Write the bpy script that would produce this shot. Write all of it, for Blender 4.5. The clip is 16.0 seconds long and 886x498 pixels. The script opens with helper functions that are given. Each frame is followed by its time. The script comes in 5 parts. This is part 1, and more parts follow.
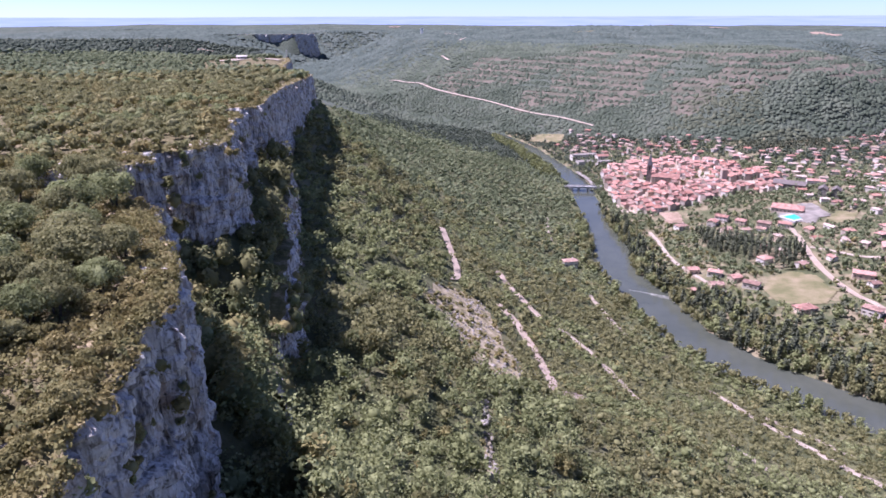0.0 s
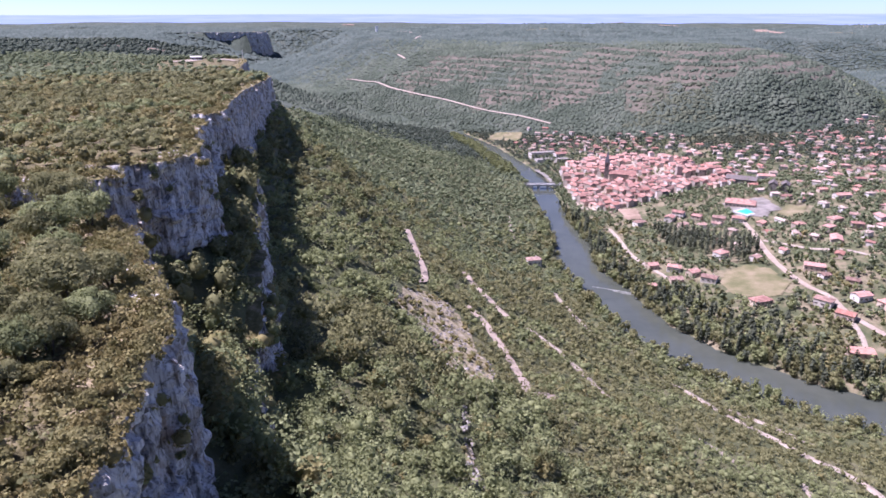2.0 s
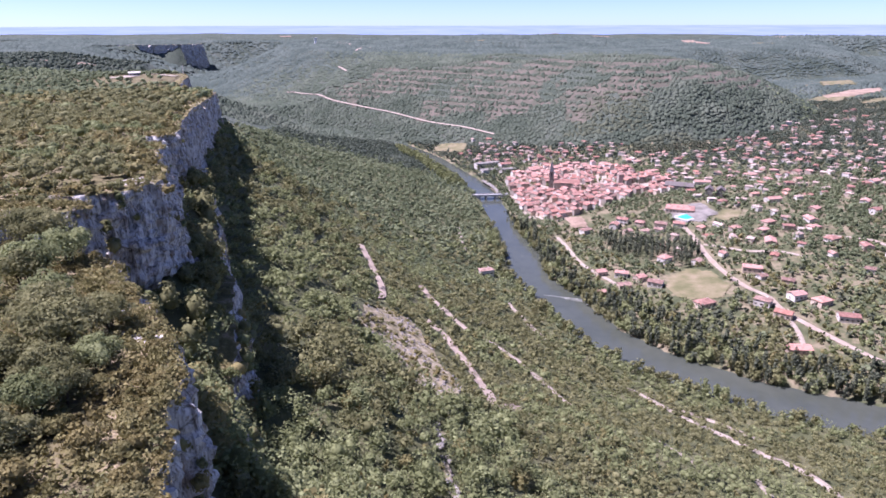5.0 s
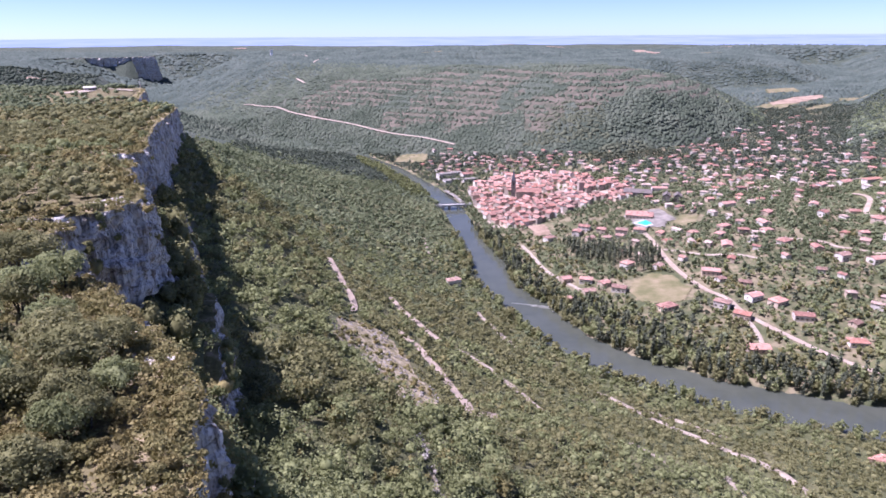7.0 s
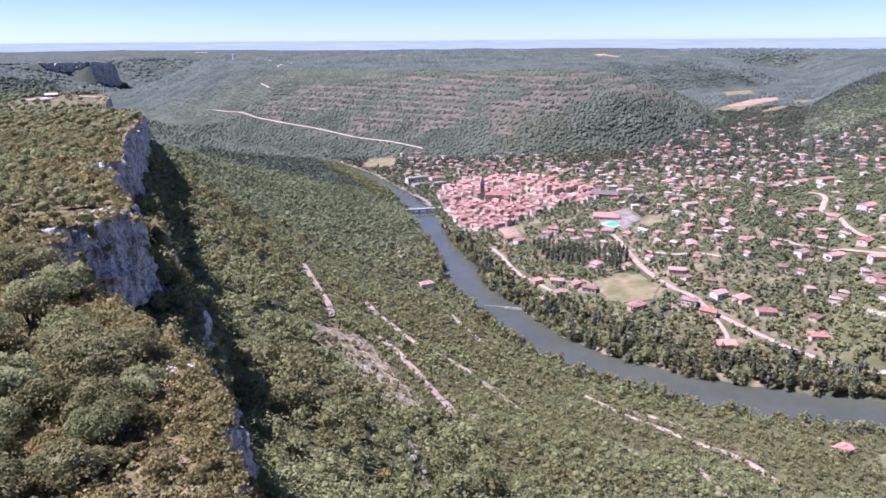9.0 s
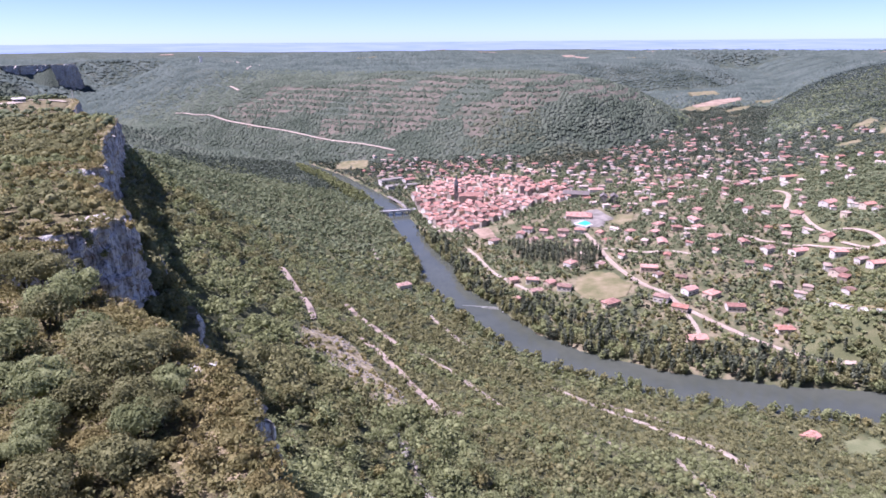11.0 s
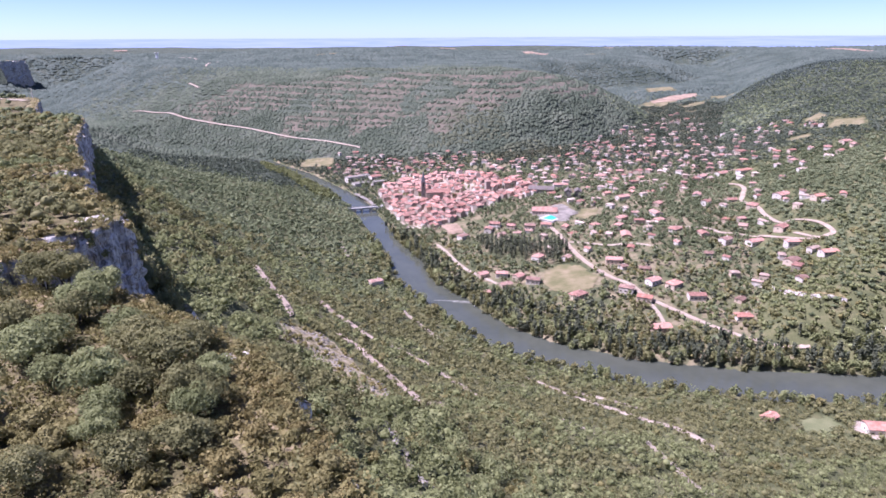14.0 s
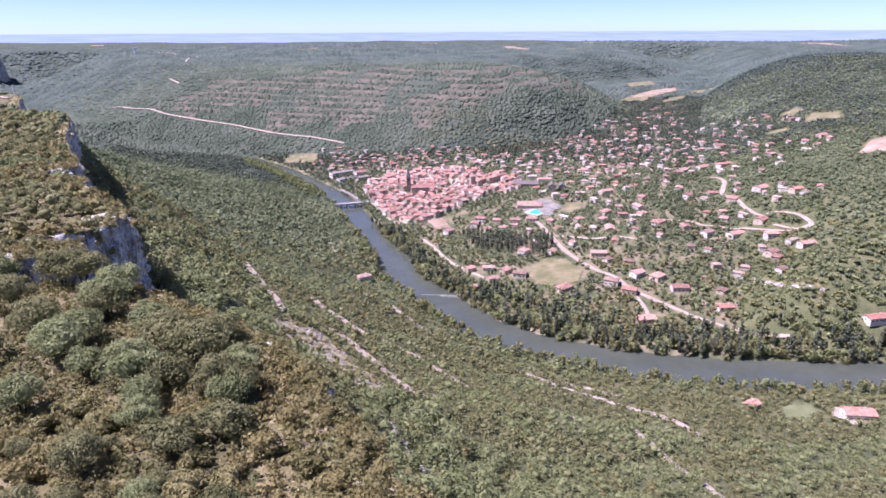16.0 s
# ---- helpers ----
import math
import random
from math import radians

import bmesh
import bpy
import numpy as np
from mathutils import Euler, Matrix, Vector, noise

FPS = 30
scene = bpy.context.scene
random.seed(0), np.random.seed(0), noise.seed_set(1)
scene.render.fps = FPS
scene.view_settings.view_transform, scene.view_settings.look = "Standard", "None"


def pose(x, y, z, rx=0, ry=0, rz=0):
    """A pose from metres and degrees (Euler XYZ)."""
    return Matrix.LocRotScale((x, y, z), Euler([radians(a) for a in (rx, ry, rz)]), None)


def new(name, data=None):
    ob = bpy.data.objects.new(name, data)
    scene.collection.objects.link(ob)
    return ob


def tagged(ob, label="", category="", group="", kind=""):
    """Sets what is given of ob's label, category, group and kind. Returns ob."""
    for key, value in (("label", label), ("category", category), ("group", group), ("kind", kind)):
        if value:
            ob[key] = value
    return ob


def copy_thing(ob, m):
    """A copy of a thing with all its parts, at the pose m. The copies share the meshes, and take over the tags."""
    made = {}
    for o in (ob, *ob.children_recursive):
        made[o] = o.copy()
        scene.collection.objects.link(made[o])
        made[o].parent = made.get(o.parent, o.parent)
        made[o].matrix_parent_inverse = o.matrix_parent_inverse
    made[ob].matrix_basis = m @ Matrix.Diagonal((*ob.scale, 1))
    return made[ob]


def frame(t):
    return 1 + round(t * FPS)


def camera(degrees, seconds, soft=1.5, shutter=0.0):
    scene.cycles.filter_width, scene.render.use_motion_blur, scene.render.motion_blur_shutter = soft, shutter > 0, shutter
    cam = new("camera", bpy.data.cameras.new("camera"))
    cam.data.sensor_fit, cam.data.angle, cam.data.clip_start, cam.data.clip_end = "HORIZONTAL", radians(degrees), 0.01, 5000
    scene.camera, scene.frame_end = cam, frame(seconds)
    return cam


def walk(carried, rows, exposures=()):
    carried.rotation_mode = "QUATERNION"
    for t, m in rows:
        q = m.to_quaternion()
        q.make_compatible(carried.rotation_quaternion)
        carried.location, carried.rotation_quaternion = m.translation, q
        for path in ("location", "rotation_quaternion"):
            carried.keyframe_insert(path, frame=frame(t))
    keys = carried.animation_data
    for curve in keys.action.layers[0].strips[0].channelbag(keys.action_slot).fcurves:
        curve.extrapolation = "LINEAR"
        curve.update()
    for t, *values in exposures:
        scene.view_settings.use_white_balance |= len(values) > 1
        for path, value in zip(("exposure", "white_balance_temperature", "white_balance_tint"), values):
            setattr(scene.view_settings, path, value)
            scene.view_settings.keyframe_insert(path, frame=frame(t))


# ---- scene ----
cam = camera(67.94, 16.0, soft=1.65)
# seconds, place in metres, then yaw, pitch and roll in degrees
PATH = [
    (0.0, 0.00, 0.00, 230.00, 0.001, -19.373, -0.151),
    (0.5, -1.35, 0.35, 230.58, -1.027, -19.452, -0.111),
    (1.0, -2.63, 0.44, 231.33, -2.013, -19.514, -0.084),
    (1.5, -4.03, 1.12, 232.05, -2.934, -19.560, -0.086),
    (2.0, -5.52, 1.62, 232.73, -3.840, -19.589, -0.095),
    (2.5, -6.83, 1.96, 233.51, -4.679, -19.597, -0.126),
    (3.0, -8.05, 1.90, 234.06, -5.498, -19.520, -0.170),
    (3.5, -9.43, 1.96, 234.67, -6.350, -19.391, -0.125),
    (4.0, -10.79, 1.80, 235.25, -7.187, -19.209, -0.129),
    (6.5, -18.87, 0.34, 237.68, -11.771, -18.080, -0.304),
    (7.0, -20.53, -0.14, 238.09, -12.628, -17.917, -0.387),
    (7.5, -22.30, -0.59, 238.63, -13.462, -17.810, -0.404),
    (8.0, -23.89, -1.45, 239.20, -14.225, -17.756, -0.418),
    (8.5, -25.57, -2.11, 239.59, -14.970, -17.698, -0.413),
    (9.0, -27.36, -3.01, 239.95, -15.692, -17.641, -0.424),
    (11.5, -35.88, -7.78, 242.21, -18.933, -17.566, -0.456),
    (12.0, -37.61, -8.81, 242.63, -19.528, -17.588, -0.434),
    (12.5, -39.40, -9.94, 243.08, -20.099, -17.636, -0.413),
    (13.0, -41.19, -10.85, 243.47, -20.657, -17.713, -0.409),
    (13.5, -42.93, -11.81, 243.95, -21.204, -17.819, -0.387),
    (14.0, -44.69, -12.76, 244.34, -21.724, -17.914, -0.350),
    (14.5, -46.52, -13.87, 244.90, -22.216, -18.024, -0.358),
    (15.0, -48.27, -14.78, 245.31, -22.701, -18.133, -0.421),
    (15.5, -49.91, -15.42, 245.69, -23.131, -18.254, -0.372),
    (16.0, -51.43, -16.07, 246.08, -23.341, -18.366, -0.354),
]


def flown(x, y, z, yaw, pitch, roll):
    return pose(x, y, z, 90 + pitch, 0, yaw) @ pose(0, 0, 0, 0, 0, roll)


# stops, white balance in kelvin and tint, the same all through
walk(cam, [(t, flown(*row)) for t, *row in PATH], [(0.0, 1.37, 5600, 38), (16.0, 1.37, 5600, 38)])

# ---------------------------------------------------------------- light
SUN_FROM, SUN_HEIGHT = -78.0, 60.5          # degrees clockwise from +y, degrees above the horizon
world = bpy.data.worlds.new("sky")
scene.world = world
world.use_nodes = True
sky = world.node_tree.nodes.new("ShaderNodeTexSky")
sky.sky_type, sky.sun_disc = "NISHITA", False
sky.sun_elevation, sky.sun_rotation = radians(SUN_HEIGHT), radians(SUN_FROM)
sky.altitude, sky.air_density, sky.dust_density, sky.ozone_density = 350, 0.45, 0.3, 3.0
world.node_tree.links.new(sky.outputs[0], world.node_tree.nodes["Background"].inputs[0])
world.node_tree.nodes["Background"].inputs[1].default_value = 0.068
sun = new("sun", bpy.data.lights.new("sun", "SUN"))
sun.data.energy, sun.data.angle, sun.data.color = 4.15, radians(0.53), (1.0, 0.955, 0.89)
sun.matrix_world = pose(0, 0, 600, 0, 0, -SUN_FROM) @ pose(0, 0, 0, -(90 - SUN_HEIGHT), 0, 0)

# ---------------------------------------------------------------- the lie of the land
RIVER = [(-460, 2500), (-390, 2150), (-330, 1910), (-210, 1640), (-10, 1470), (112, 1372), (160, 1210), (188, 1035), (198, 933), (190, 832),
         (180, 722), (177, 660), (170, 610), (166, 580), (176, 540), (180, 500), (188, 450), (212, 400), (256, 350), (325, 300), (400, 262),
         (600, 165), (1000, 40), (2600, -400)]
HALF_WIDTH = [12, 12, 12, 12, 13, 14, 15, 16, 16, 14, 16, 20, 20, 18, 20, 21, 21, 22, 22, 23, 23, 23, 23, 23]
EDGE = [(400, -2600), (60, -700), (-8, -150), (-23, 0), (-29, 40), (-31.6, 49), (-31.8, 54), (-32.4, 59), (-33, 66), (-33.8, 72.5), (-35.6, 81), (-41, 93), (-50, 109), (-63, 127),
        (-90, 138), (-98, 143), (-92, 149), (-80, 155), (-71, 162), (-82, 166), (-85, 170), (-75, 173), (-66, 178), (-63, 187), (-64.5, 203), (-71, 217), (-77, 243), (-78.5, 262),
        (-90, 266), (-100, 274), (-97, 288), (-85, 297), (-84, 312), (-93, 362), (-101, 430), (-111, 560), (-117, 605), (-138, 640), (-158, 668),
        (-166, 710), (-176, 790), (-215, 860), (-340, 1080), (-420, 1400), (-425, 1640), (-4900, 1700)]
GORGE = [(-1300, 2700), (-1020, 2840), (-860, 2890), (-740, 2960), (-630, 3040), (-590, 3090), (-610, 3240), (-800, 3500), (-4900, 3800), (-4900, 2600)]
RAVINE = [(-165, 1700), (-330, 1960), (-440, 2280), (-530, 2640), (-520, 2930), (-480, 3120), (-470, 3400)]
TOE = [(-400, 2500), (-330, 2140), (-275, 1920), (-165, 1690), (20, 1500), (85, 1425), (205, 1300), (337, 1195), (440, 1120), (540, 1080), (669, 1075),
       (790, 1120), (930, 1215), (1040, 1330), (1090, 1450), (1115, 1650), (1130, 1830), (1240, 1950), (1440, 1880), (1590, 1870), (1760, 1960),
       (2050, 2330), (2420, 2900), (2560, 2800), (2160, 2250), (1820, 1850), (1620, 1660), (1250, 1300), (930, 980), (740, 780), (590, 590), (480, 440),
       (370, 345), (420, 285), (620, 195), (1000, 70), (2600, -370)]
LOWER = [(-14, 60), (-24, 92), (-38, 128), (-42, 150), (-48, 195), (-54, 216), (-62, 255), (-70, 300), (-82, 360), (-92, 420)]
RIVER, HALF_WIDTH, EDGE, GORGE, RAVINE, TOE, LOWER = (np.array(a, float) for a in (RIVER, HALF_WIDTH, EDGE, GORGE, RAVINE, TOE, LOWER))
PLATEAU = np.vstack([EDGE, [(-4900, -2600)]])
BANK = np.vstack([TOE, [(2600, -400)], RIVER[::-1][1:]])


def near(px, py, line, value=None):
    """Distance to a polyline, the side of it (positive to the right of its run) and a value carried along it."""
    best, side, carried = np.full(px.shape, 1e12), np.zeros(px.shape), np.zeros(px.shape)
    for k in range(len(line) - 1):
        a, d = line[k], line[k + 1] - line[k]
        t = np.clip(((px - a[0]) * d[0] + (py - a[1]) * d[1]) / (d @ d), 0, 1)
        ox, oy = px - a[0] - t * d[0], py - a[1] - t * d[1]
        q = ox * ox + oy * oy
        less = q < best
        best = np.where(less, q, best)
        side = np.where(less, d[1] * ox - d[0] * oy, side)
        if value is not None:
            carried = np.where(less, value[k] + t * (value[k + 1] - value[k]), carried)
    return np.sqrt(best), np.sign(side), carried


def inside(px, py, ring):
    found = np.zeros(px.shape, bool)
    for (ax, ay), (bx, by) in zip(ring, np.roll(ring, -1, 0)):
        cross = (ay > py) != (by > py)
        found ^= cross & (px < (bx - ax) * (py - ay) / (by - ay + 1e-9) + ax)
    return found


def lattice(ix, iy, seed):
    n = (ix.astype(np.int64) * 374761393 + iy.astype(np.int64) * 668265263 + seed * 982451653) & 0x7FFFFFFF
    n = ((n ^ (n >> 13)) * 1274126177) & 0x7FFFFFFF
    return ((n ^ (n >> 16)) & 0xFFFF) / 32767.5 - 1


def rough(px, py, size, seed=0, octaves=3):
    """Value noise of about -1 to 1, with the given size of its largest lumps in metres."""
    total, gain = np.zeros(np.shape(px)), 0.6
    for o in range(octaves):
        x, y = np.asarray(px) / size, np.asarray(py) / size
        ix, iy = np.floor(x), np.floor(y)
        fx, fy = x - ix, y - iy
        fx, fy = fx * fx * (3 - 2 * fx), fy * fy * (3 - 2 * fy)
        a, b = lattice(ix, iy, seed + o), lattice(ix + 1, iy, seed + o)
        c, d = lattice(ix, iy + 1, seed + o), lattice(ix + 1, iy + 1, seed + o)
        total += gain * (a + fx * (b - a) + fy * (c + fx * (d - c) - a - fx * (b - a)))
        gain, size = gain * 0.5, size * 0.5
    return total


def ramp(v, lo, hi):
    t = np.clip((v - lo) / (hi - lo), 0, 1)
    return t * t * (3 - 2 * t)


def plateau_height(px, py, inland):
    return 196.5 - 0.034 * np.clip(py - 200, 0, 450) + 0.012 * np.clip(inland, 0, 1800) + 1.2 * rough(px, py, 45, 3) + 5 * np.exp(-((px + 205) ** 2 + (py - 775) ** 2) / 4900)


def height(px, py, bed=True):
    """The ground's height at plan places (arrays)."""
    px, py = np.asarray(px, float), np.asarray(py, float)
    dr, side, half = near(px, py, RIVER, HALF_WIDTH)
    dr = np.maximum(dr - half, -half)
    dc, _, _ = near(px, py, EDGE)
    far = np.hypot(px, py)
    # the wooded slope between the river and the foot of the cliff
    s = np.clip(dr, 0, None) / (np.clip(dr, 0, None) + dc + 1e-6)
    slope = 138 * np.interp(s, [0, 0.05, 0.15, 0.4, 0.57, 0.7, 0.82, 0.92, 1], [0.015, 0.04, 0.09, 0.30, 0.48, 0.64, 0.85, 0.98, 1.06])
    slope = slope + rough(px, py, 60, 11) * 3 * ramp(dr, 10, 80)
    # the wooded shelf between the upper cliff and the lower crag
    dl, over, _ = near(px, py, LOWER)
    shelf = 149 + 24 * np.clip(1 - dc / 26, 0, 1) + 3 * rough(px, py, 18, 12)
    on_shelf = (over < 0) & (py > 66) & (py < 420) & (dc < 45)
    slope = np.where(on_shelf, np.maximum(slope, slope + (shelf - slope) * ramp(dl, 0, 3) * ramp(py, 66, 100) * (1 - ramp(py, 290, 410))), slope)
    slope = slope + (12 + 14 * (1 - ramp(py, 70, 130))) * ramp(24 + 12 * (1 - ramp(py, 70, 130)) - dc, 0, 20) * ~on_shelf
    # the valley floor and the hills across the river
    dt, _, _ = near(px, py, TOE)
    dt = np.where(inside(px, py, BANK), 0, dt)
    floor = 2 + 0.12 * np.clip(dr, 0, 250) + 0.04 * np.clip(dr - 250, 0, 1500)
    upland = 164 + 20 * ramp(far, 1900, 5000) - 30 * ramp(dt, 420, 700) * (1 - ramp(dt, 900, 1600)) + 13 * rough(px, py, 900, 21) + 5 * rough(px, py, 200, 22)
    steep = ramp(px, 300, 620) * ramp(py, 900, 1150)
    w = np.clip(dt / (560 - 250 * steep) * (1 + 0.3 * steep * rough(px, py, 240, 23)), 0, 1)
    rise = 1 - (1 - w) ** 2.0
    bench = np.sin(rise * 22 + 3 * rough(px, py, 300, 5)) * 0.010 * (1 - rise) * (rise > 0.02)
    across = floor + np.maximum(upland - floor, 0) * np.clip(rise + bench, 0, 1)
    z = np.where(side > 0, slope, across)
    z = z + (upland - z) * ramp(py, 1680, 2150) * (px < 400)
    z = z + np.maximum(112 + 8 * rough(px, py, 140, 24) - z, 0) * ramp(py, 1250, 1650) * ramp(-px, 60, 430)
    dg, _, _ = near(px, py, np.vstack([GORGE, GORGE[:1]]))
    z = z + (np.maximum(z, 164) - z) * ramp(-px, 860, 1000) * ramp(py, 2350, 2700)
    dv, _, _ = near(px, py, RAVINE)
    z = np.where(py > 1500, np.minimum(z, 48 + 0.42 * np.clip(dv - 50, 0, None) + 9 * rough(px, py, 160, 25)), z)
    z = np.where(inside(px, py, GORGE), 166 + 5 * rough(px, py, 300, 9) + 0.008 * np.clip(dg, 0, 1500), z)
    top = plateau_height(px, py, dc)
    top = top - ramp(py, 860, 980) * (top - 158) * (1 - ramp(dc, 0, 150))
    z = np.where(inside(px, py, PLATEAU), top, z)
    if bed:
        z = np.where(dr < 0, z + (-2.5 * ramp(-dr, 0, 6) - z) * (1 - ramp(py, 1480, 1640) * (px < -150)) * (1 - ramp(py, 1640, 1760)), z)
    return z

# ---------------------------------------------------------------- materials
def material(name, colors, size=1.0, fine=0.12, rough_=0.85, bump=0.3, bump_size=0.2, island=0.0, leaf=0.0, spread=(0.32, 0.68), object_random=0.0):
    """Colours mixed by noise of one size in metres, broken up by a finer one; relief; for leaves, light that comes through."""
    m = bpy.data.materials.new(name)
    m.use_nodes = True
    nodes, link = m.node_tree.nodes, m.node_tree.links.new
    surface = nodes["Principled BSDF"]
    surface.inputs["Roughness"].default_value = rough_
    surface.inputs["Specular IOR Level"].default_value = 0.1 if leaf else 0.25
    place = nodes.new("ShaderNodeNewGeometry").outputs["Position"]
    big = nodes.new("ShaderNodeTexNoise")
    big.inputs["Scale"].default_value, big.inputs["Detail"].default_value = 1 / size, 5
    link(place, big.inputs["Vector"])
    small = nodes.new("ShaderNodeTexNoise")
    small.inputs["Scale"].default_value, small.inputs["Detail"].default_value = 1 / fine, 4
    link(place, small.inputs["Vector"])
    mixed = nodes.new("ShaderNodeMath")
    mixed.operation = "MULTIPLY_ADD"
    link(small.outputs["Fac"], mixed.inputs[0])
    mixed.inputs[1].default_value = 0.35
    link(big.outputs["Fac"], mixed.inputs[2])
    value = mixed.outputs[0]
    shift = nodes.new("ShaderNodeMath")
    shift.operation = "SUBTRACT"
    link(value, shift.inputs[0])
    shift.inputs[1].default_value = 0.175
    value = shift.outputs[0]
    for amount, source in ((island, "Random Per Island"), (object_random, "Random")):
        if amount:
            maker = nodes.new("ShaderNodeNewGeometry" if source != "Random" else "ShaderNodeObjectInfo")
            add = nodes.new("ShaderNodeMath")
            add.operation = "MULTIPLY_ADD"
            link(maker.outputs[source], add.inputs[0])
            add.inputs[1].default_value = amount
            link(value, add.inputs[2])
            back = nodes.new("ShaderNodeMath")
            back.operation = "SUBTRACT"
            link(add.outputs[0], back.inputs[0])
            back.inputs[1].default_value = amount / 2
            value = back.outputs[0]
    band = nodes.new("ShaderNodeValToRGB")
    lo, hi = spread
    stops = band.color_ramp.elements
    while len(stops) < len(colors):
        stops.new(0.5)
    for k, c in enumerate(colors):
        stops[k].position = lo + (hi - lo) * k / max(1, len(colors) - 1)
        stops[k].color = (*c, 1)
    link(value, band.inputs[0])
    link(band.outputs[0], surface.inputs["Base Color"])
    if bump:
        grain = nodes.new("ShaderNodeTexNoise")
        grain.inputs["Scale"].default_value, grain.inputs["Detail"].default_value = 1 / bump_size, 6
        link(place, grain.inputs["Vector"])
        relief = nodes.new("ShaderNodeBump")
        relief.inputs["Strength"].default_value, relief.inputs["Distance"].default_value = bump, bump_size
        link(grain.outputs["Fac"], relief.inputs["Height"])
        link(relief.outputs[0], surface.inputs["Normal"])
    if leaf:
        glow = nodes.new("ShaderNodeBsdfTranslucent")
        link(band.outputs[0], glow.inputs[0])
        both = nodes.new("ShaderNodeMixShader")
        both.inputs[0].default_value = leaf
        link(surface.outputs[0], both.inputs[1])
        link(glow.outputs[0], both.inputs[2])
        link(both.outputs[0], nodes["Material Output"].inputs["Surface"])
    return m


LEAF = [
    material("oak_leaves", [(0.150, 0.150, 0.066), (0.226, 0.222, 0.102), (0.306, 0.295, 0.145)], 7, 0.7, 0.8, 0, island=0.26, leaf=0.42),
    material("box_leaves", [(0.166, 0.152, 0.060), (0.246, 0.222, 0.094), (0.318, 0.284, 0.130)], 6, 0.7, 0.8, 0, island=0.26, leaf=0.34),
    material("dry_leaves", [(0.164, 0.138, 0.055), (0.250, 0.211, 0.088), (0.334, 0.282, 0.127)], 5, 0.7, 0.8, 0, island=0.26, leaf=0.3),
    material("ash_leaves", [(0.172, 0.190, 0.082), (0.250, 0.271, 0.124), (0.325, 0.346, 0.168)], 9, 0.7, 0.8, 0, island=0.26, leaf=0.42),
    material("cypress_leaves", [(0.066, 0.076, 0.050), (0.100, 0.112, 0.072), (0.138, 0.148, 0.095)], 8, 0.5, 0.8, 0, island=0.12, leaf=0.15),
    material("poplar_leaves", [(0.146, 0.160, 0.064), (0.204, 0.220, 0.092), (0.252, 0.264, 0.120)], 12, 0.5, 0.8, 0, island=0.12, leaf=0.25),
    # same oaks farther off, with distance haze mixed into the leaf colour
    material("mid_haze_leaves", [(0.136, 0.162, 0.086), (0.192, 0.222, 0.120), (0.250, 0.278, 0.158)], 60, 6, 0.85, 0, island=0.10, leaf=0.35),
    material("far_haze_leaves", [(0.074, 0.094, 0.064), (0.104, 0.125, 0.087), (0.138, 0.157, 0.113)], 60, 6, 0.85, 0, island=0.12, leaf=0.2),
    material("deep_haze_leaves", [(0.066, 0.088, 0.073), (0.093, 0.118, 0.099), (0.124, 0.149, 0.126)], 90, 9, 0.85, 0, island=0.12, leaf=0.2),
]
BARK = material("bark", [(0.05, 0.04, 0.03), (0.11, 0.09, 0.07)], 0.5, 0.05, 0.9, 0.5, 0.05)
EARTH = material("undergrowth", [(0.066, 0.074, 0.034), (0.105, 0.110, 0.050), (0.150, 0.140, 0.072)], 14, 1.2, 0.95, 0.6, 0.8)


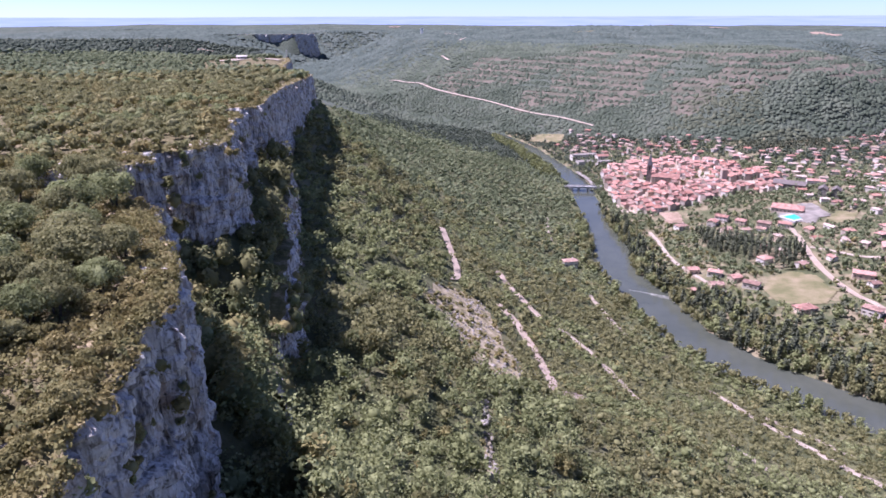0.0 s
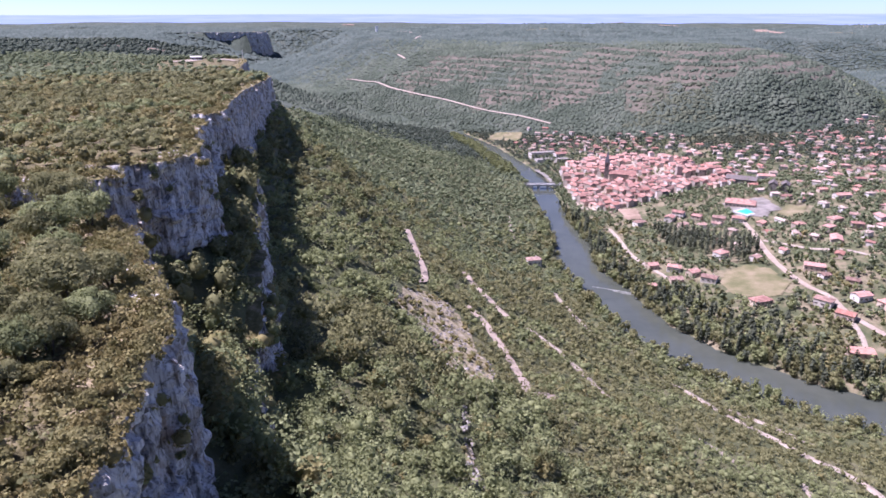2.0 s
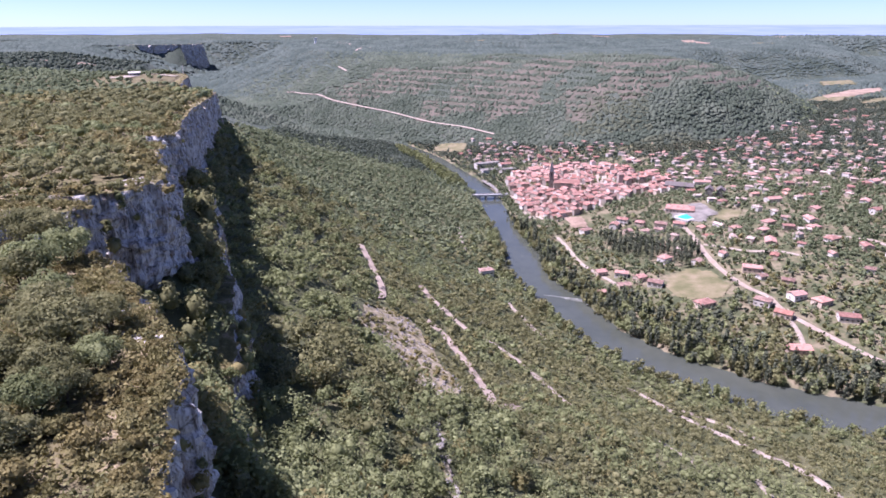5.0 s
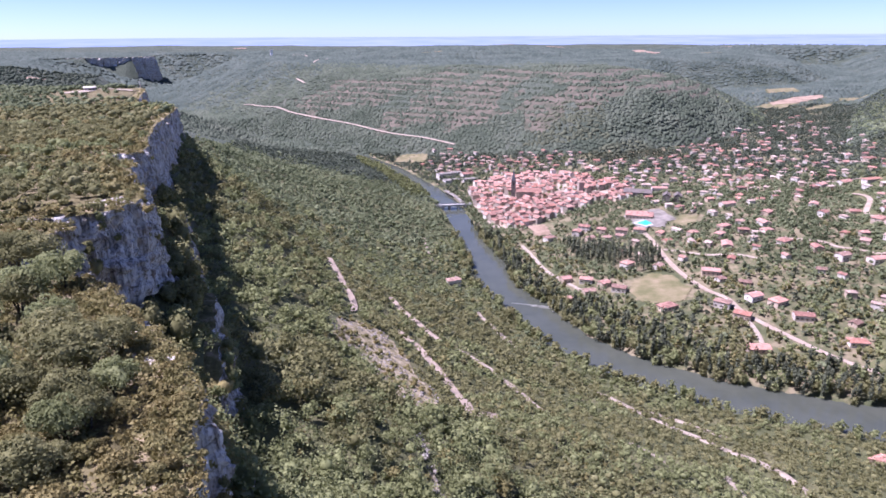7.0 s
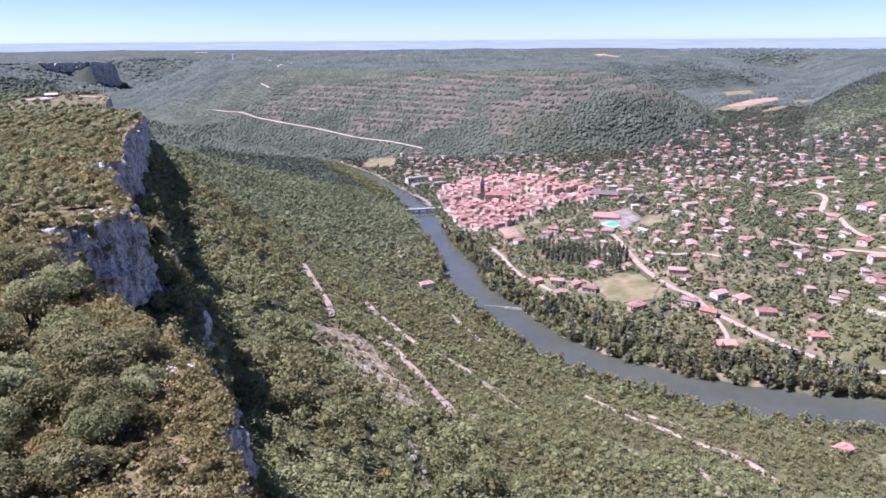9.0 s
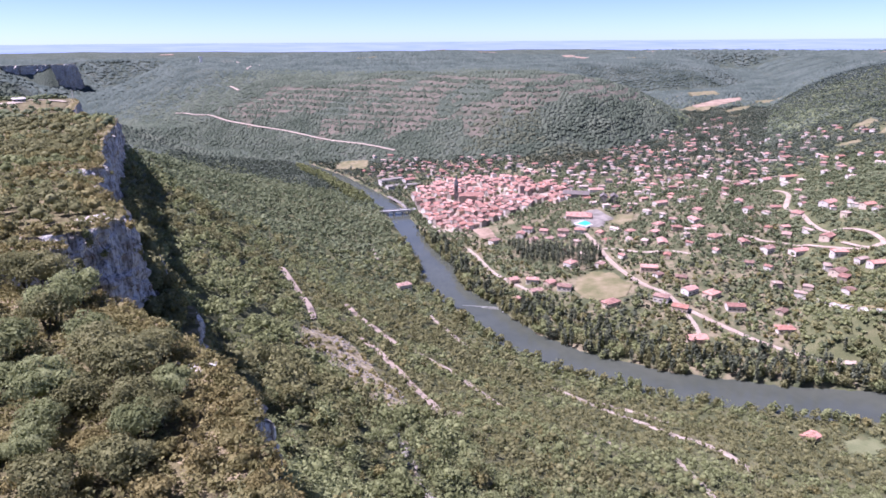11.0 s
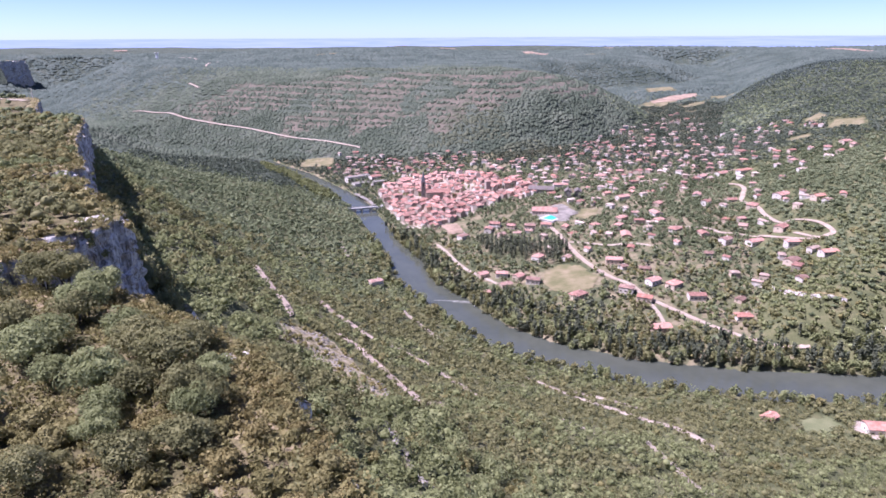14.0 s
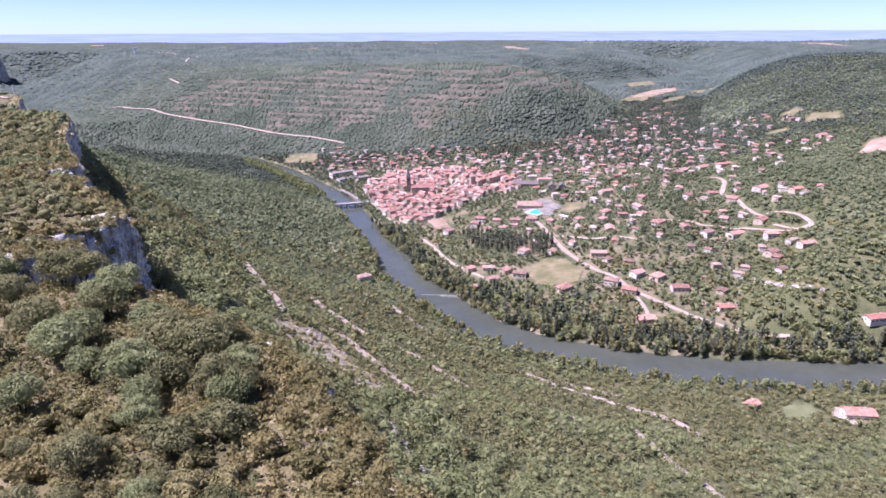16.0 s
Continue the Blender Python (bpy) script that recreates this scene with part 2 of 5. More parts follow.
def limestone():
    """Pale rock, streaked down its face by rain and lichen, with dark cracks and beds."""
    m = bpy.data.materials.new("limestone")
    m.use_nodes = True
    nodes, link = m.node_tree.nodes, m.node_tree.links.new
    surface, where = nodes["Principled BSDF"], nodes.new("ShaderNodeNewGeometry").outputs["Position"]
    surface.inputs["Roughness"].default_value, surface.inputs["Specular IOR Level"].default_value = 0.92, 0.2

    def pattern(scale, detail, size):
        move = nodes.new("ShaderNodeMapping")
        move.inputs["Scale"].default_value = scale
        link(where, move.inputs["Vector"])
        n = nodes.new("ShaderNodeTexNoise")
        n.inputs["Scale"].default_value, n.inputs["Detail"].default_value, n.inputs["Roughness"].default_value = 1 / size, detail, 0.65
        link(move.outputs[0], n.inputs["Vector"])
        return n.outputs["Fac"]

    def ramped(source, stops):
        band = nodes.new("ShaderNodeValToRGB")
        while len(band.color_ramp.elements) < len(stops):
            band.color_ramp.elements.new(0.5)
        for e, (at, c) in zip(band.color_ramp.elements, stops):
            e.position, e.color = at, (*c, 1)
        link(source, band.inputs[0])
        return band.outputs[0]

    def times(a, b):
        mix = nodes.new("ShaderNodeMix")
        mix.data_type, mix.blend_type = "RGBA", "MULTIPLY"
        mix.inputs["Factor"].default_value = 1.0
        link(a, mix.inputs[6])
        link(b, mix.inputs[7])
        return mix.outputs[2]

    body = ramped(pattern((1, 1, 0.6), 6, 7), [(0.28, (0.44, 0.40, 0.355)), (0.46, (0.60, 0.565, 0.52)), (0.64, (0.73, 0.70, 0.66))])
    streak = times(ramped(pattern((1, 1, 0.14), 6, 1.6), [(0.36, (0.38, 0.37, 0.37)), (0.45, (0.80, 0.80, 0.80)), (0.53, (1, 1, 1))]), ramped(pattern((1, 1, 0.08), 5, 0.5), [(0.38, (0.45, 0.43, 0.42)), (0.50, (1, 1, 1))]))
    crack = ramped(pattern((1, 1, 2.2), 5, 2.4), [(0.34, (0.30, 0.28, 0.25)), (0.41, (1, 1, 1))])
    pits = ramped(pattern((1, 1, 0.6), 8, 0.7), [(0.33, (0.36, 0.32, 0.28)), (0.44, (1, 1, 1))])
    brown = ramped(pattern((1, 1, 0.7), 6, 3.2), [(0.52, (1, 1, 1)), (0.66, (0.62, 0.50, 0.40))])
    # broad dark patches painted for plants and shaded holes in the face
    dark_patch = ramped(pattern((1, 1, 0.22), 4, 11), [(0.34, (0.42, 0.38, 0.33)), (0.43, (1, 1, 1))])
    link(times(times(times(times(times(body, streak), crack), dark_patch), pits), brown), surface.inputs["Base Color"])
    relief = nodes.new("ShaderNodeBump")
    relief.inputs["Strength"].default_value, relief.inputs["Distance"].default_value = 0.9, 0.6
    link(pattern((1, 1, 0.5), 8, 1.4), relief.inputs["Height"])
    link(relief.outputs[0], surface.inputs["Normal"])
    return m


LIMESTONE = limestone()
WATER = material("river_water", [(0.062, 0.070, 0.055), (0.080, 0.088, 0.070)], 40, 6, 0.04, 0.07, 1.6)
WATER.node_tree.nodes["Principled BSDF"].inputs["Specular IOR Level"].default_value = 0.5
ASPHALT = material("asphalt", [(0.28, 0.22, 0.17), (0.38, 0.305, 0.245)], 8, 0.5, 0.9, 0.2, 0.1)
GRAVEL = material("chalk_gravel", [(0.28, 0.23, 0.18), (0.39, 0.325, 0.265)], 4, 0.4, 0.95, 0.4, 0.15)
TILE = [material("roof_tile_" + n, c, 3, 0.4, 0.85, 0.4, 0.25, object_random=0.35) for n, c in (
    ("pink", [(0.22, 0.115, 0.09), (0.325, 0.178, 0.142), (0.43, 0.255, 0.21)]),
    ("orange", [(0.28, 0.135, 0.10), (0.385, 0.19, 0.145), (0.47, 0.26, 0.205)]),
    ("brown", [(0.17, 0.105, 0.082), (0.27, 0.17, 0.138), (0.37, 0.25, 0.205)]),
    ("faded", [(0.29, 0.215, 0.175), (0.40, 0.30, 0.25), (0.50, 0.395, 0.335)]))]
PLASTER = [material("plaster_" + n, c, 2, 0.2, 0.9, 0.15, 0.1, object_random=0.3) for n, c in (
    ("cream", [(0.46, 0.36, 0.28), (0.60, 0.49, 0.39)]), ("white", [(0.56, 0.50, 0.45), (0.72, 0.67, 0.62)]), ("stone", [(0.27, 0.225, 0.185), (0.42, 0.36, 0.305)]))]
MEADOW = material("valley_grass", [(0.058, 0.068, 0.032), (0.082, 0.090, 0.043), (0.12, 0.116, 0.062), (0.21, 0.175, 0.11)], 22, 3, 0.95, 0.4, 0.6, spread=(0.3, 0.6))
TERRACE = material("dry_terrace", [(0.070, 0.074, 0.050), (0.106, 0.096, 0.071), (0.150, 0.126, 0.098)], 26, 4, 0.95, 0.4, 0.8)
# bluer than the undergrowth: some distance haze is in this colour
FAR_WOOD = material("far_wood_floor", [(0.048, 0.062, 0.042), (0.064, 0.080, 0.056), (0.084, 0.100, 0.074), (0.118, 0.122, 0.094)], 90, 12, 0.95, 0.9, 6.0, spread=(0.3, 0.78))
DRY_TURF = material("dry_turf", [(0.085, 0.074, 0.034), (0.135, 0.115, 0.055), (0.205, 0.168, 0.095)], 5, 0.6, 0.95, 0.6, 0.5)

# ---------------------------------------------------------------- the plan: ways, plots and clearings
def ring(*points):
    return np.array(points, float)


# name, surface, width, run
WAYS = [
    ("road", "asphalt", 6.5, ring((-2, 500), (3, 464), (6, 440), (8, 393), (2, 375))),
    ("road", "asphalt", 6.5, ring((40, 455), (45, 432), (51, 416), (58, 398), (62, 388))),
    ("road", "asphalt", 7.0, ring((33, 374), (36, 366), (40, 353), (43, 340), (46, 321), (48, 307), (49, 292), (49, 268), (49, 257), (54, 259), (66, 266))),
    ("track", "gravel", 4.5, ring((74, 384), (80, 375), (88, 361), (92, 345), (96, 331), (99, 308), (101, 296))),
    ("track", "gravel", 4.0, ring((122, 505), (123, 494), (126, 475), (129, 447), (132, 430))),
    ("track", "gravel", 5.0, ring((160, 350), (167, 337), (172, 322), (182, 305), (186, 297), (192, 286), (196, 272), (199, 261), (205, 250), (208, 236), (206, 215))),
    ("track", "gravel", 4.5, ring((180, 326), (190, 318), (199, 309), (207, 298), (212, 285))),
    ("track", "gravel", 4.0, ring((172, 234), (168, 222), (163, 204), (157, 184), (153, 166), (148, 150), (140, 125))),
    ("track", "gravel", 3.5, ring((136, 262), (139, 250), (142, 238))),
    ("track", "gravel", 3.5, ring((120, 730), (117, 708), (113, 670), (110, 638))),
    ("track", "gravel", 4.5, ring((228, 690), (227, 653), (224, 598), (234, 548), (243, 520))),
    ("road", "asphalt", 5.5, ring((372, 690), (362, 650), (356, 622), (343, 577), (335, 534), (334, 493), (341, 470), (339, 446), (344, 419), (352, 392), (362, 364), (380, 335), (400, 318))),
    ("track", "gravel", 4.0, ring((338, 446), (330, 415), (322, 396))),
    ("road", "asphalt", 6.0, ring((672, 690), (655, 645), (613, 605), (600, 570), (578, 535), (562, 500), (572, 490), (572, 465), (564, 444), (554, 430), (544, 438), (546, 467))),
    ("road", "asphalt", 6.0, ring((470, 570), (503, 549), (508, 530), (527, 509), (532, 474), (540, 440), (553, 431))),
    ("road", "asphalt", 6.0, ring((640, 780), (672, 763), (715, 752), (724, 705))),
    ("track", "gravel", 5.0, ring((352, 595), (364, 581), (382, 560), (403, 550), (418, 526))),
    ("road", "gravel", 6.5, ring((-144, 1855), (-119, 1819), (-81, 1759), (-49, 1718), (-19, 1673), (38, 1602), (92, 1537), (143, 1465), (192, 1400), (247, 1328), (290, 1271))),
    ("track", "gravel", 6.0, ring((-3, 1904), (6, 1871), (17, 1830))),
    ("track", "gravel", 6.0, ring((52, 2091), (71, 2347), (83, 2463))),
    ("track", "gravel", 14.0, ring((3, 3518), (73, 3404), (102, 2646))),
]
# name, label, surface, outline
PLOTS = [
    ("meadow", "mown dry meadow with a worn patch beside houses", "hay", ring((272, 522), (286, 538), (310, 547), (326, 532), (325, 497), (308, 478), (285, 480), (270, 492))),
    ("meadow", "small green meadow beside the river", "grass", ring((304, 245), (330, 245), (324, 228), (300, 224), (291, 234))),
    ("field", "reddish ploughed field in the side valley", "clay", ring((1209, 1539), (1341, 1602), (1431, 1603), (1379, 1537), (1262, 1496), (1164, 1482))),
    ("field", "pale stubble field in the side valley", "hay", ring((1126, 1482), (1194, 1524), (1262, 1490), (1141, 1408))),
    ("field", "pale stubble field in the side valley", "hay", ring((1395, 1800), (1496, 1790), (1430, 1695), (1345, 1712))),
    ("field", "dry grass field in the side valley", "hay", ring((1194, 1394), (1290, 1438), (1322, 1441), (1247, 1379), (1176, 1362))),
    ("field", "dry grass field in the side valley", "hay", ring((1401, 1516), (1460, 1500), (1430, 1440), (1368, 1473))),
    ("field", "small dry field above the houses", "hay", ring((858, 760), (880, 742), (856, 718), (836, 734))),
    ("field", "pale stubble field on the hillside", "hay", ring((975, 837), (1044, 862), (1014, 820), (961, 800))),
    ("field", "dry terraced field on the hillside", "hay", ring((905, 735), (973, 775), (968, 718), (914, 676))),
    ("field", "pale stubble field on the far plateau", "clay", ring((2834, 2380), (2640, 1920), (3000, 2200), (3050, 2400))),
    ("field", "pale field between gardens near the river", "hay", ring((168, 1268), (219, 1222), (238, 1284), (190, 1320))),
    ("field", "dry reddish field between woods on the plateau", "clay", ring((-730, 1285), (-670, 1293), (-675, 1375), (-736, 1365))),
    ("field", "dry reddish field between woods on the plateau", "clay", ring((-575, 1180), (-529, 1188), (-534, 1250), (-581, 1240))),
    ("field", "dry reddish field between woods on the plateau", "clay", ring((-531, 1260), (-509, 1268), (-514, 1320), (-537, 1310))),
    ("field", "dry reddish field between woods on the plateau", "clay", ring((-493, 1355), (-463, 1363), (-468, 1425), (-499, 1415))),
    ("clearing", "bare rocky clearing at the lookout", "gravel", ring((-250, 746), (-226, 738), (-216, 752), (-230, 766), (-250, 762))),
    ("clearing", "bare rocky clearing at the lookout", "gravel", ring((-222, 776), (-206, 770), (-200, 782), (-212, 794), (-224, 790))),
    ("clearing", "bare rocky clearing at the lookout", "gravel", ring((-202, 762), (-182, 756), (-178, 768), (-190, 778), (-202, 774))),
    ("yard", "pale gravel yard before the house", "gravel", ring((322, 225), (340, 232), (345, 214), (334, 203), (322, 208))),
    ("yard", "sandy car park beside the swimming pool", "hay", ring((404, 668), (430, 690), (446, 674), (425, 650), (408, 652))),
    ("yard", "sandy square beside the old town", "clay", ring((258, 758), (282, 748), (272, 706), (252, 710))),
    ("yard", "paved forecourt round the swimming pool and the hall", "paving", ring((372, 722), (380, 738), (402, 728), (424, 728), (420, 700), (418, 672), (404, 676), (392, 658), (374, 668), (366, 690))),
    ("bare_hillside", "bare reddish rocky hillside", "clay", ring((735, 520), (790, 545), (830, 520), (800, 480), (745, 488))),
    ("field", "pale dry field on the far plateau", "hay", ring((1790, 3350), (1890, 3380), (1900, 3440), (1800, 3430))),
    ("field", "pale dry field on the far plateau", "clay", ring((2170, 3110), (2240, 3120), (2250, 3180), (2180, 3190))),
    ("field", "pale dry field on the far plateau", "hay", ring((1630, 2500), (1740, 2510), (1750, 2550), (1640, 2545))),
    ("field", "long pale stubble field on the far plateau", "clay", ring((3581, 2972), (3688, 2964), (3500, 2557), (3391, 2483))),
    ("field", "pale dry field on the far plateau", "clay", ring((1869, 3555), (2020, 3700), (1888, 3233), (1798, 3140))),
    ("field", "pale dry field on the far plateau", "hay", ring((600, 3210), (710, 3220), (720, 3270), (610, 3260))),
    ("field", "pale dry field on the far plateau", "clay", ring((-320, 4040), (-250, 4050), (-250, 4130), (-320, 4120))),
    ("field", "pale dry field on the far plateau", "clay", ring((1500, 3880), (1620, 3890), (1620, 3960), (1510, 3950))),
    ("field", "pale dry field on the far plateau", "clay", ring((3280, 3480), (3400, 3490), (3400, 3560), (3290, 3550))),
    ("field", "pale dry field on the far plateau", "hay", ring((1410, 4560), (1530, 4560), (1530, 4640), (1410, 4640))),
    ("bare_rock", "white limestone outcrop on the wooded slope", "scree", ring((12, 144), (14, 143), (16, 165), (16.5, 200), (13.5, 201), (12.5, 170))),
    ("bare_slope", "bare dry slope with loose stones", "scree", ring((-12, 300), (-4, 340), (6, 362), (22, 356), (30, 330), (32, 300), (36, 262), (30, 240), (18, 232), (8, 250), (2, 275))),
]
# x, y, length, depth, eaves height, turn in degrees, roof
HOUSES = [(410, 571, 18, 10, 4, 60, 0), (465, 555, 15, 10, 4, 20, 0), (481, 528, 12, 9, 5, 70, 0), (490, 504, 13, 9, 6, 10, 2), (542, 532, 12, 9, 5, 40, 2),
          (516, 489, 18, 10, 5, 0, 0), (548, 486, 16, 10, 4, 20, 0), (522, 448, 14, 9, 6, -20, 1), (493, 422, 14, 10, 4, 10, 2), (517, 404, 16, 9, 4, -10, 1),
          (597, 573, 15, 11, 4, 30, 0), (630, 562, 20, 12, 4, 10, 0)]
HOUSES += [(624, 508, 15, 9, 4, 0, 1), (712, 701, 26, 9, 4, 5, 1), (519, 652, 13, 9, 4, 30, 0), (489, 618, 16, 10, 4, 80, 0), (473, 592, 12, 9, 4, 10, 0),
           (571, 623, 12, 9, 6, 25, 0), (609, 619, 13, 9, 5, -15, 0), (298, 571, 12, 9, 6, 25, 0), (357, 519, 16, 10, 5, -30, 0), (356, 502, 8, 7, 3, 10, 2),
           (285, 473, 16, 10, 4, 15, 0), (266, 524, 13, 9, 5, -40, 2)]
HOUSES += [(258, 540, 10, 8, 5, 20, 0), (329, 459, 13, 9, 6, -50, 2), (333, 437, 13, 9, 5, -50, 1), (361, 461, 13, 9, 5, 10, 0), (374, 447, 14, 10, 5, 15, 1),
           (377, 420, 15, 9, 5, -25, 0), (313, 391, 17, 10, 4, -12, 1), (389, 376, 14, 9, 4, -20, 1), (409, 400, 9, 7, 3, 20, 2), (465, 293, 20, 9, 4, -10, 1),
           (372, 488, 10, 8, 3, -40, 2), (336, 214, 18, 10, 5, -30, 1), (286, 252, 10, 7, 3, 10, 1), (119, 578, 13, 8, 6, 10, 2)]
HOUSES += [(802, 842, 15, 10, 5, 10, 0), (838, 873, 16, 10, 5, 50, 0), (802, 797, 18, 11, 5, 10, 0), (678, 921, 14, 10, 7, 0, 2), (616, 818, 14, 10, 5, 30, 0),
           (549, 822, 16, 12, 5, 10, 0), (516, 817, 13, 10, 5, 50, 2), (465, 801, 20, 10, 6, -20, 0), (341, 667, 13, 9, 6, -35, 2), (359, 660, 12, 9, 5, -30, 0),
           (816, 631, 15, 10, 4, 0, 0), (790, 636, 13, 9, 4, 30, 0), (800, 604, 12, 9, 4, 60, 0), (669, 739, 16, 10, 5, 20, 0), (652, 733, 12, 9, 5, 0, 0)]
HOUSES += [(708, 740, 20, 12, 5, 10, 0), (230, 566, 10, 8, 5, 10, 0), (247, 556, 12, 8, 5, -30, 0), (238, 530, 11, 8, 5, 0, 2), (310, 700, 13, 9, 7, -40, 0),
           (322, 680, 10, 9, 7, -40, 0), (296, 690, 11, 9, 6, 50, 0), (300, 664, 10, 8, 5, 20, 2), (262, 690, 13, 9, 5, 20, 2),
           (214, 525, 9, 6, 4, 20, 0), (500, 700, 18, 10, 5, 5, 0), (440, 620, 14, 9, 5, 20, 0), (590, 660, 13, 9, 5, 40, 0)]
OLD_TOWN = ring((227, 885), (224, 843), (221, 778), (249, 750), (285, 764), (336, 784), (370, 804), (399, 786), (430, 794), (436, 850), (424, 918), (408, 980), (351, 1012), (308, 1018), (262, 1012), (236, 965))
TERRACES = ring((-30, 1720), (141, 1520), (314, 1350), (436, 1270), (560, 1190), (700, 1190), (850, 1265), (950, 1370), (890, 1500), (760, 1580), (620, 1640), (470, 1740), (305, 1670), (140, 1760))
DARK_WOOD = ring((415, 1160), (540, 1110), (580, 1180), (520, 1230), (430, 1240))
DARK_GROVE = ring((450, 1040), (560, 1000), (640, 1040), (600, 1100), (520, 1100), (460, 1090))
POPLARS = ring((258, 610), (268, 668), (305, 622), (338, 585), (330, 560), (306, 548))


def clearance(x, y):
    """How far a place lies from the nearest way, house, plot or street of the old town: negative inside."""
    free = np.full(np.shape(x), 1e6)
    for _, _, width, line in WAYS:
        free = np.minimum(free, near(x, y, line)[0] - width / 2)
    for hx, hy, length, depth, *_ in HOUSES:
        free = np.minimum(free, np.hypot(x - hx, y - hy) - 0.55 * length)
    for _, _, _, outline in PLOTS:
        gap = near(x, y, np.vstack([outline, outline[:1]]))[0]
        free = np.minimum(free, np.where(inside(x, y, outline), -gap, gap))
    gap = near(x, y, np.vstack([OLD_TOWN, OLD_TOWN[:1]]))[0]
    return np.minimum(free, np.where(inside(x, y, OLD_TOWN), -gap, gap))

# ---------------------------------------------------------------- building helpers
def mesh_of(name, verts, faces, mats, index=None, smooth=False):
    """A mesh from arrays: verts (n, 3), faces (m, 3 or 4), a material index for each face."""
    me = bpy.data.meshes.new(name)
    verts, faces = np.asarray(verts, np.float32), np.asarray(faces, np.int32)
    k = faces.shape[1]
    me.vertices.add(len(verts))
    me.vertices.foreach_set("co", verts.ravel())
    me.loops.add(faces.size)
    me.loops.foreach_set("vertex_index", faces.ravel())
    me.polygons.add(len(faces))
    me.polygons.foreach_set("loop_start", np.arange(len(faces), dtype=np.int32) * k)
    me.polygons.foreach_set("loop_total", np.full(len(faces), k, np.int32))
    for m in mats:
        me.materials.append(m)
    if index is not None:
        me.polygons.foreach_set("material_index", np.asarray(index, np.int32))
    me.polygons.foreach_set("use_smooth", np.full(len(faces), smooth))
    me.update(calc_edges=True)
    me.validate()
    return me


def sheet(rows, columns):
    """Quads of a grid of rows by columns of points."""
    a = np.arange(rows * columns).reshape(rows, columns)
    return np.stack([a[:-1, :-1], a[:-1, 1:], a[1:, 1:], a[1:, :-1]], -1).reshape(-1, 4)


def thing(name, label, category, group="", kind="", at=(0, 0, 0)):
    ob = new(name)
    ob.location = at
    ob.empty_display_size = 0.5
    return tagged(ob, label, category, group, kind)


def part(name, me, parent, label=""):
    ob = new(name, me)
    ob.parent = parent
    return tagged(ob, label) if label else ob


def steps(*pieces):
    """Grid lines: (from, to, spacing) pieces end to end."""
    out = [pieces[0][0]]
    for a, b, d in pieces:
        out += list(np.linspace(a, b, max(2, round(abs(b - a) / d) + 1))[1:])
    return np.array(out)


# ---------------------------------------------------------------- the ground, one sheet to the horizon
gx = steps((-4880, -2400, 180), (-2400, -900, 75), (-900, -400, 25), (-400, -230, 10), (-230, -160, 4), (-160, 130, 3), (130, 520, 6), (520, 1200, 14), (1200, 2600, 40), (2600, 4880, 130))
gy = steps((-2500, -600, 160), (-600, -40, 28), (-40, 300, 3.4), (300, 720, 5.5), (720, 880, 5.5), (880, 1500, 10), (1500, 2600, 26), (2600, 4880, 110))
GX, GY = np.meshgrid(gx, gy)
far = np.hypot(GX, GY)
pull = np.minimum(1, 4880 / np.maximum(far, 1))
GX, GY = GX * pull, GY * pull
GZ = height(GX, GY)
rim, _, _ = near(GX, GY, EDGE)
behind = inside(GX, GY, PLATEAU) & (rim < 4.5) & (GY < 838) & (GY > -60)
GZ = np.where(behind, np.minimum(GZ, 120), GZ)
quads_ = sheet(*GX.shape)
cx, cy = GX.ravel()[quads_].mean(1), GY.ravel()[quads_].mean(1)
zone = np.zeros(len(cx), int)                                       # undergrowth
zone[inside(cx, cy, BANK)] = 1                                      # gardens and grass of the valley
zone[(cy > 930) & (cx > 130) & (cx < 1000) & ~inside(cx, cy, BANK) | (cy > 1100) & (cx < 130) | (cy > 1150) & ~inside(cx, cy, BANK) | (cx > 1000) & ~inside(cx, cy, BANK)] = 3
wander = 60 * rough(cx, cy, 110, 66)
zone[inside(cx + wander, cy + wander, TERRACES) & (rough(cx, cy, 90, 67) > -0.25)] = 2                                  # dry terraces
zone[(np.hypot(cx, cy) > 2300) | inside(cx, cy, GORGE)] = 3         # unbroken far woods
zone[inside(cx, cy, PLATEAU) & (np.hypot(cx, cy) < 900)] = 4        # dry turf of the plateau
zone[inside(cx, cy, OLD_TOWN)] = 5                                  # lanes and squares
ground = new("ground", mesh_of("ground", np.stack([GX, GY, GZ], -1).reshape(-1, 3), quads_, [EARTH, MEADOW, TERRACE, FAR_WOOD, DRY_TURF, GRAVEL], zone, smooth=True))
tagged(ground, "wooded hills and valley floor of dry earth and scrub", "ground", kind="structure")

# the river: a sheet of water a little wider than its bed, level from bank to bank
def along(line, value, spacing):
    """A polyline taken at even steps through a smooth curve, with the value carried."""
    p = np.vstack([2 * line[0] - line[1], line, 2 * line[-1] - line[-2]])
    out, carried = [], []
    for k in range(1, len(p) - 2):
        n = max(1, round(np.hypot(*(p[k + 1] - p[k])) / spacing))
        for t in np.arange(n) / n:
            a, b, c, d = p[k - 1], p[k], p[k + 1], p[k + 2]
            out.append(0.5 * (2 * b + (c - a) * t + (2 * a - 5 * b + 4 * c - d) * t * t + (3 * b - a - 3 * c + d) * t ** 3))
            carried.append(value[k - 1] + t * (value[k] - value[k - 1]))
    return np.array(out + [line[-1]]), np.array(carried + [value[-1]])


def normals(line):
    d = np.gradient(line, axis=0)
    d /= np.hypot(d[:, 0], d[:, 1])[:, None] + 1e-9
    return np.stack([d[:, 1], -d[:, 0]], -1)       # to the right of the run


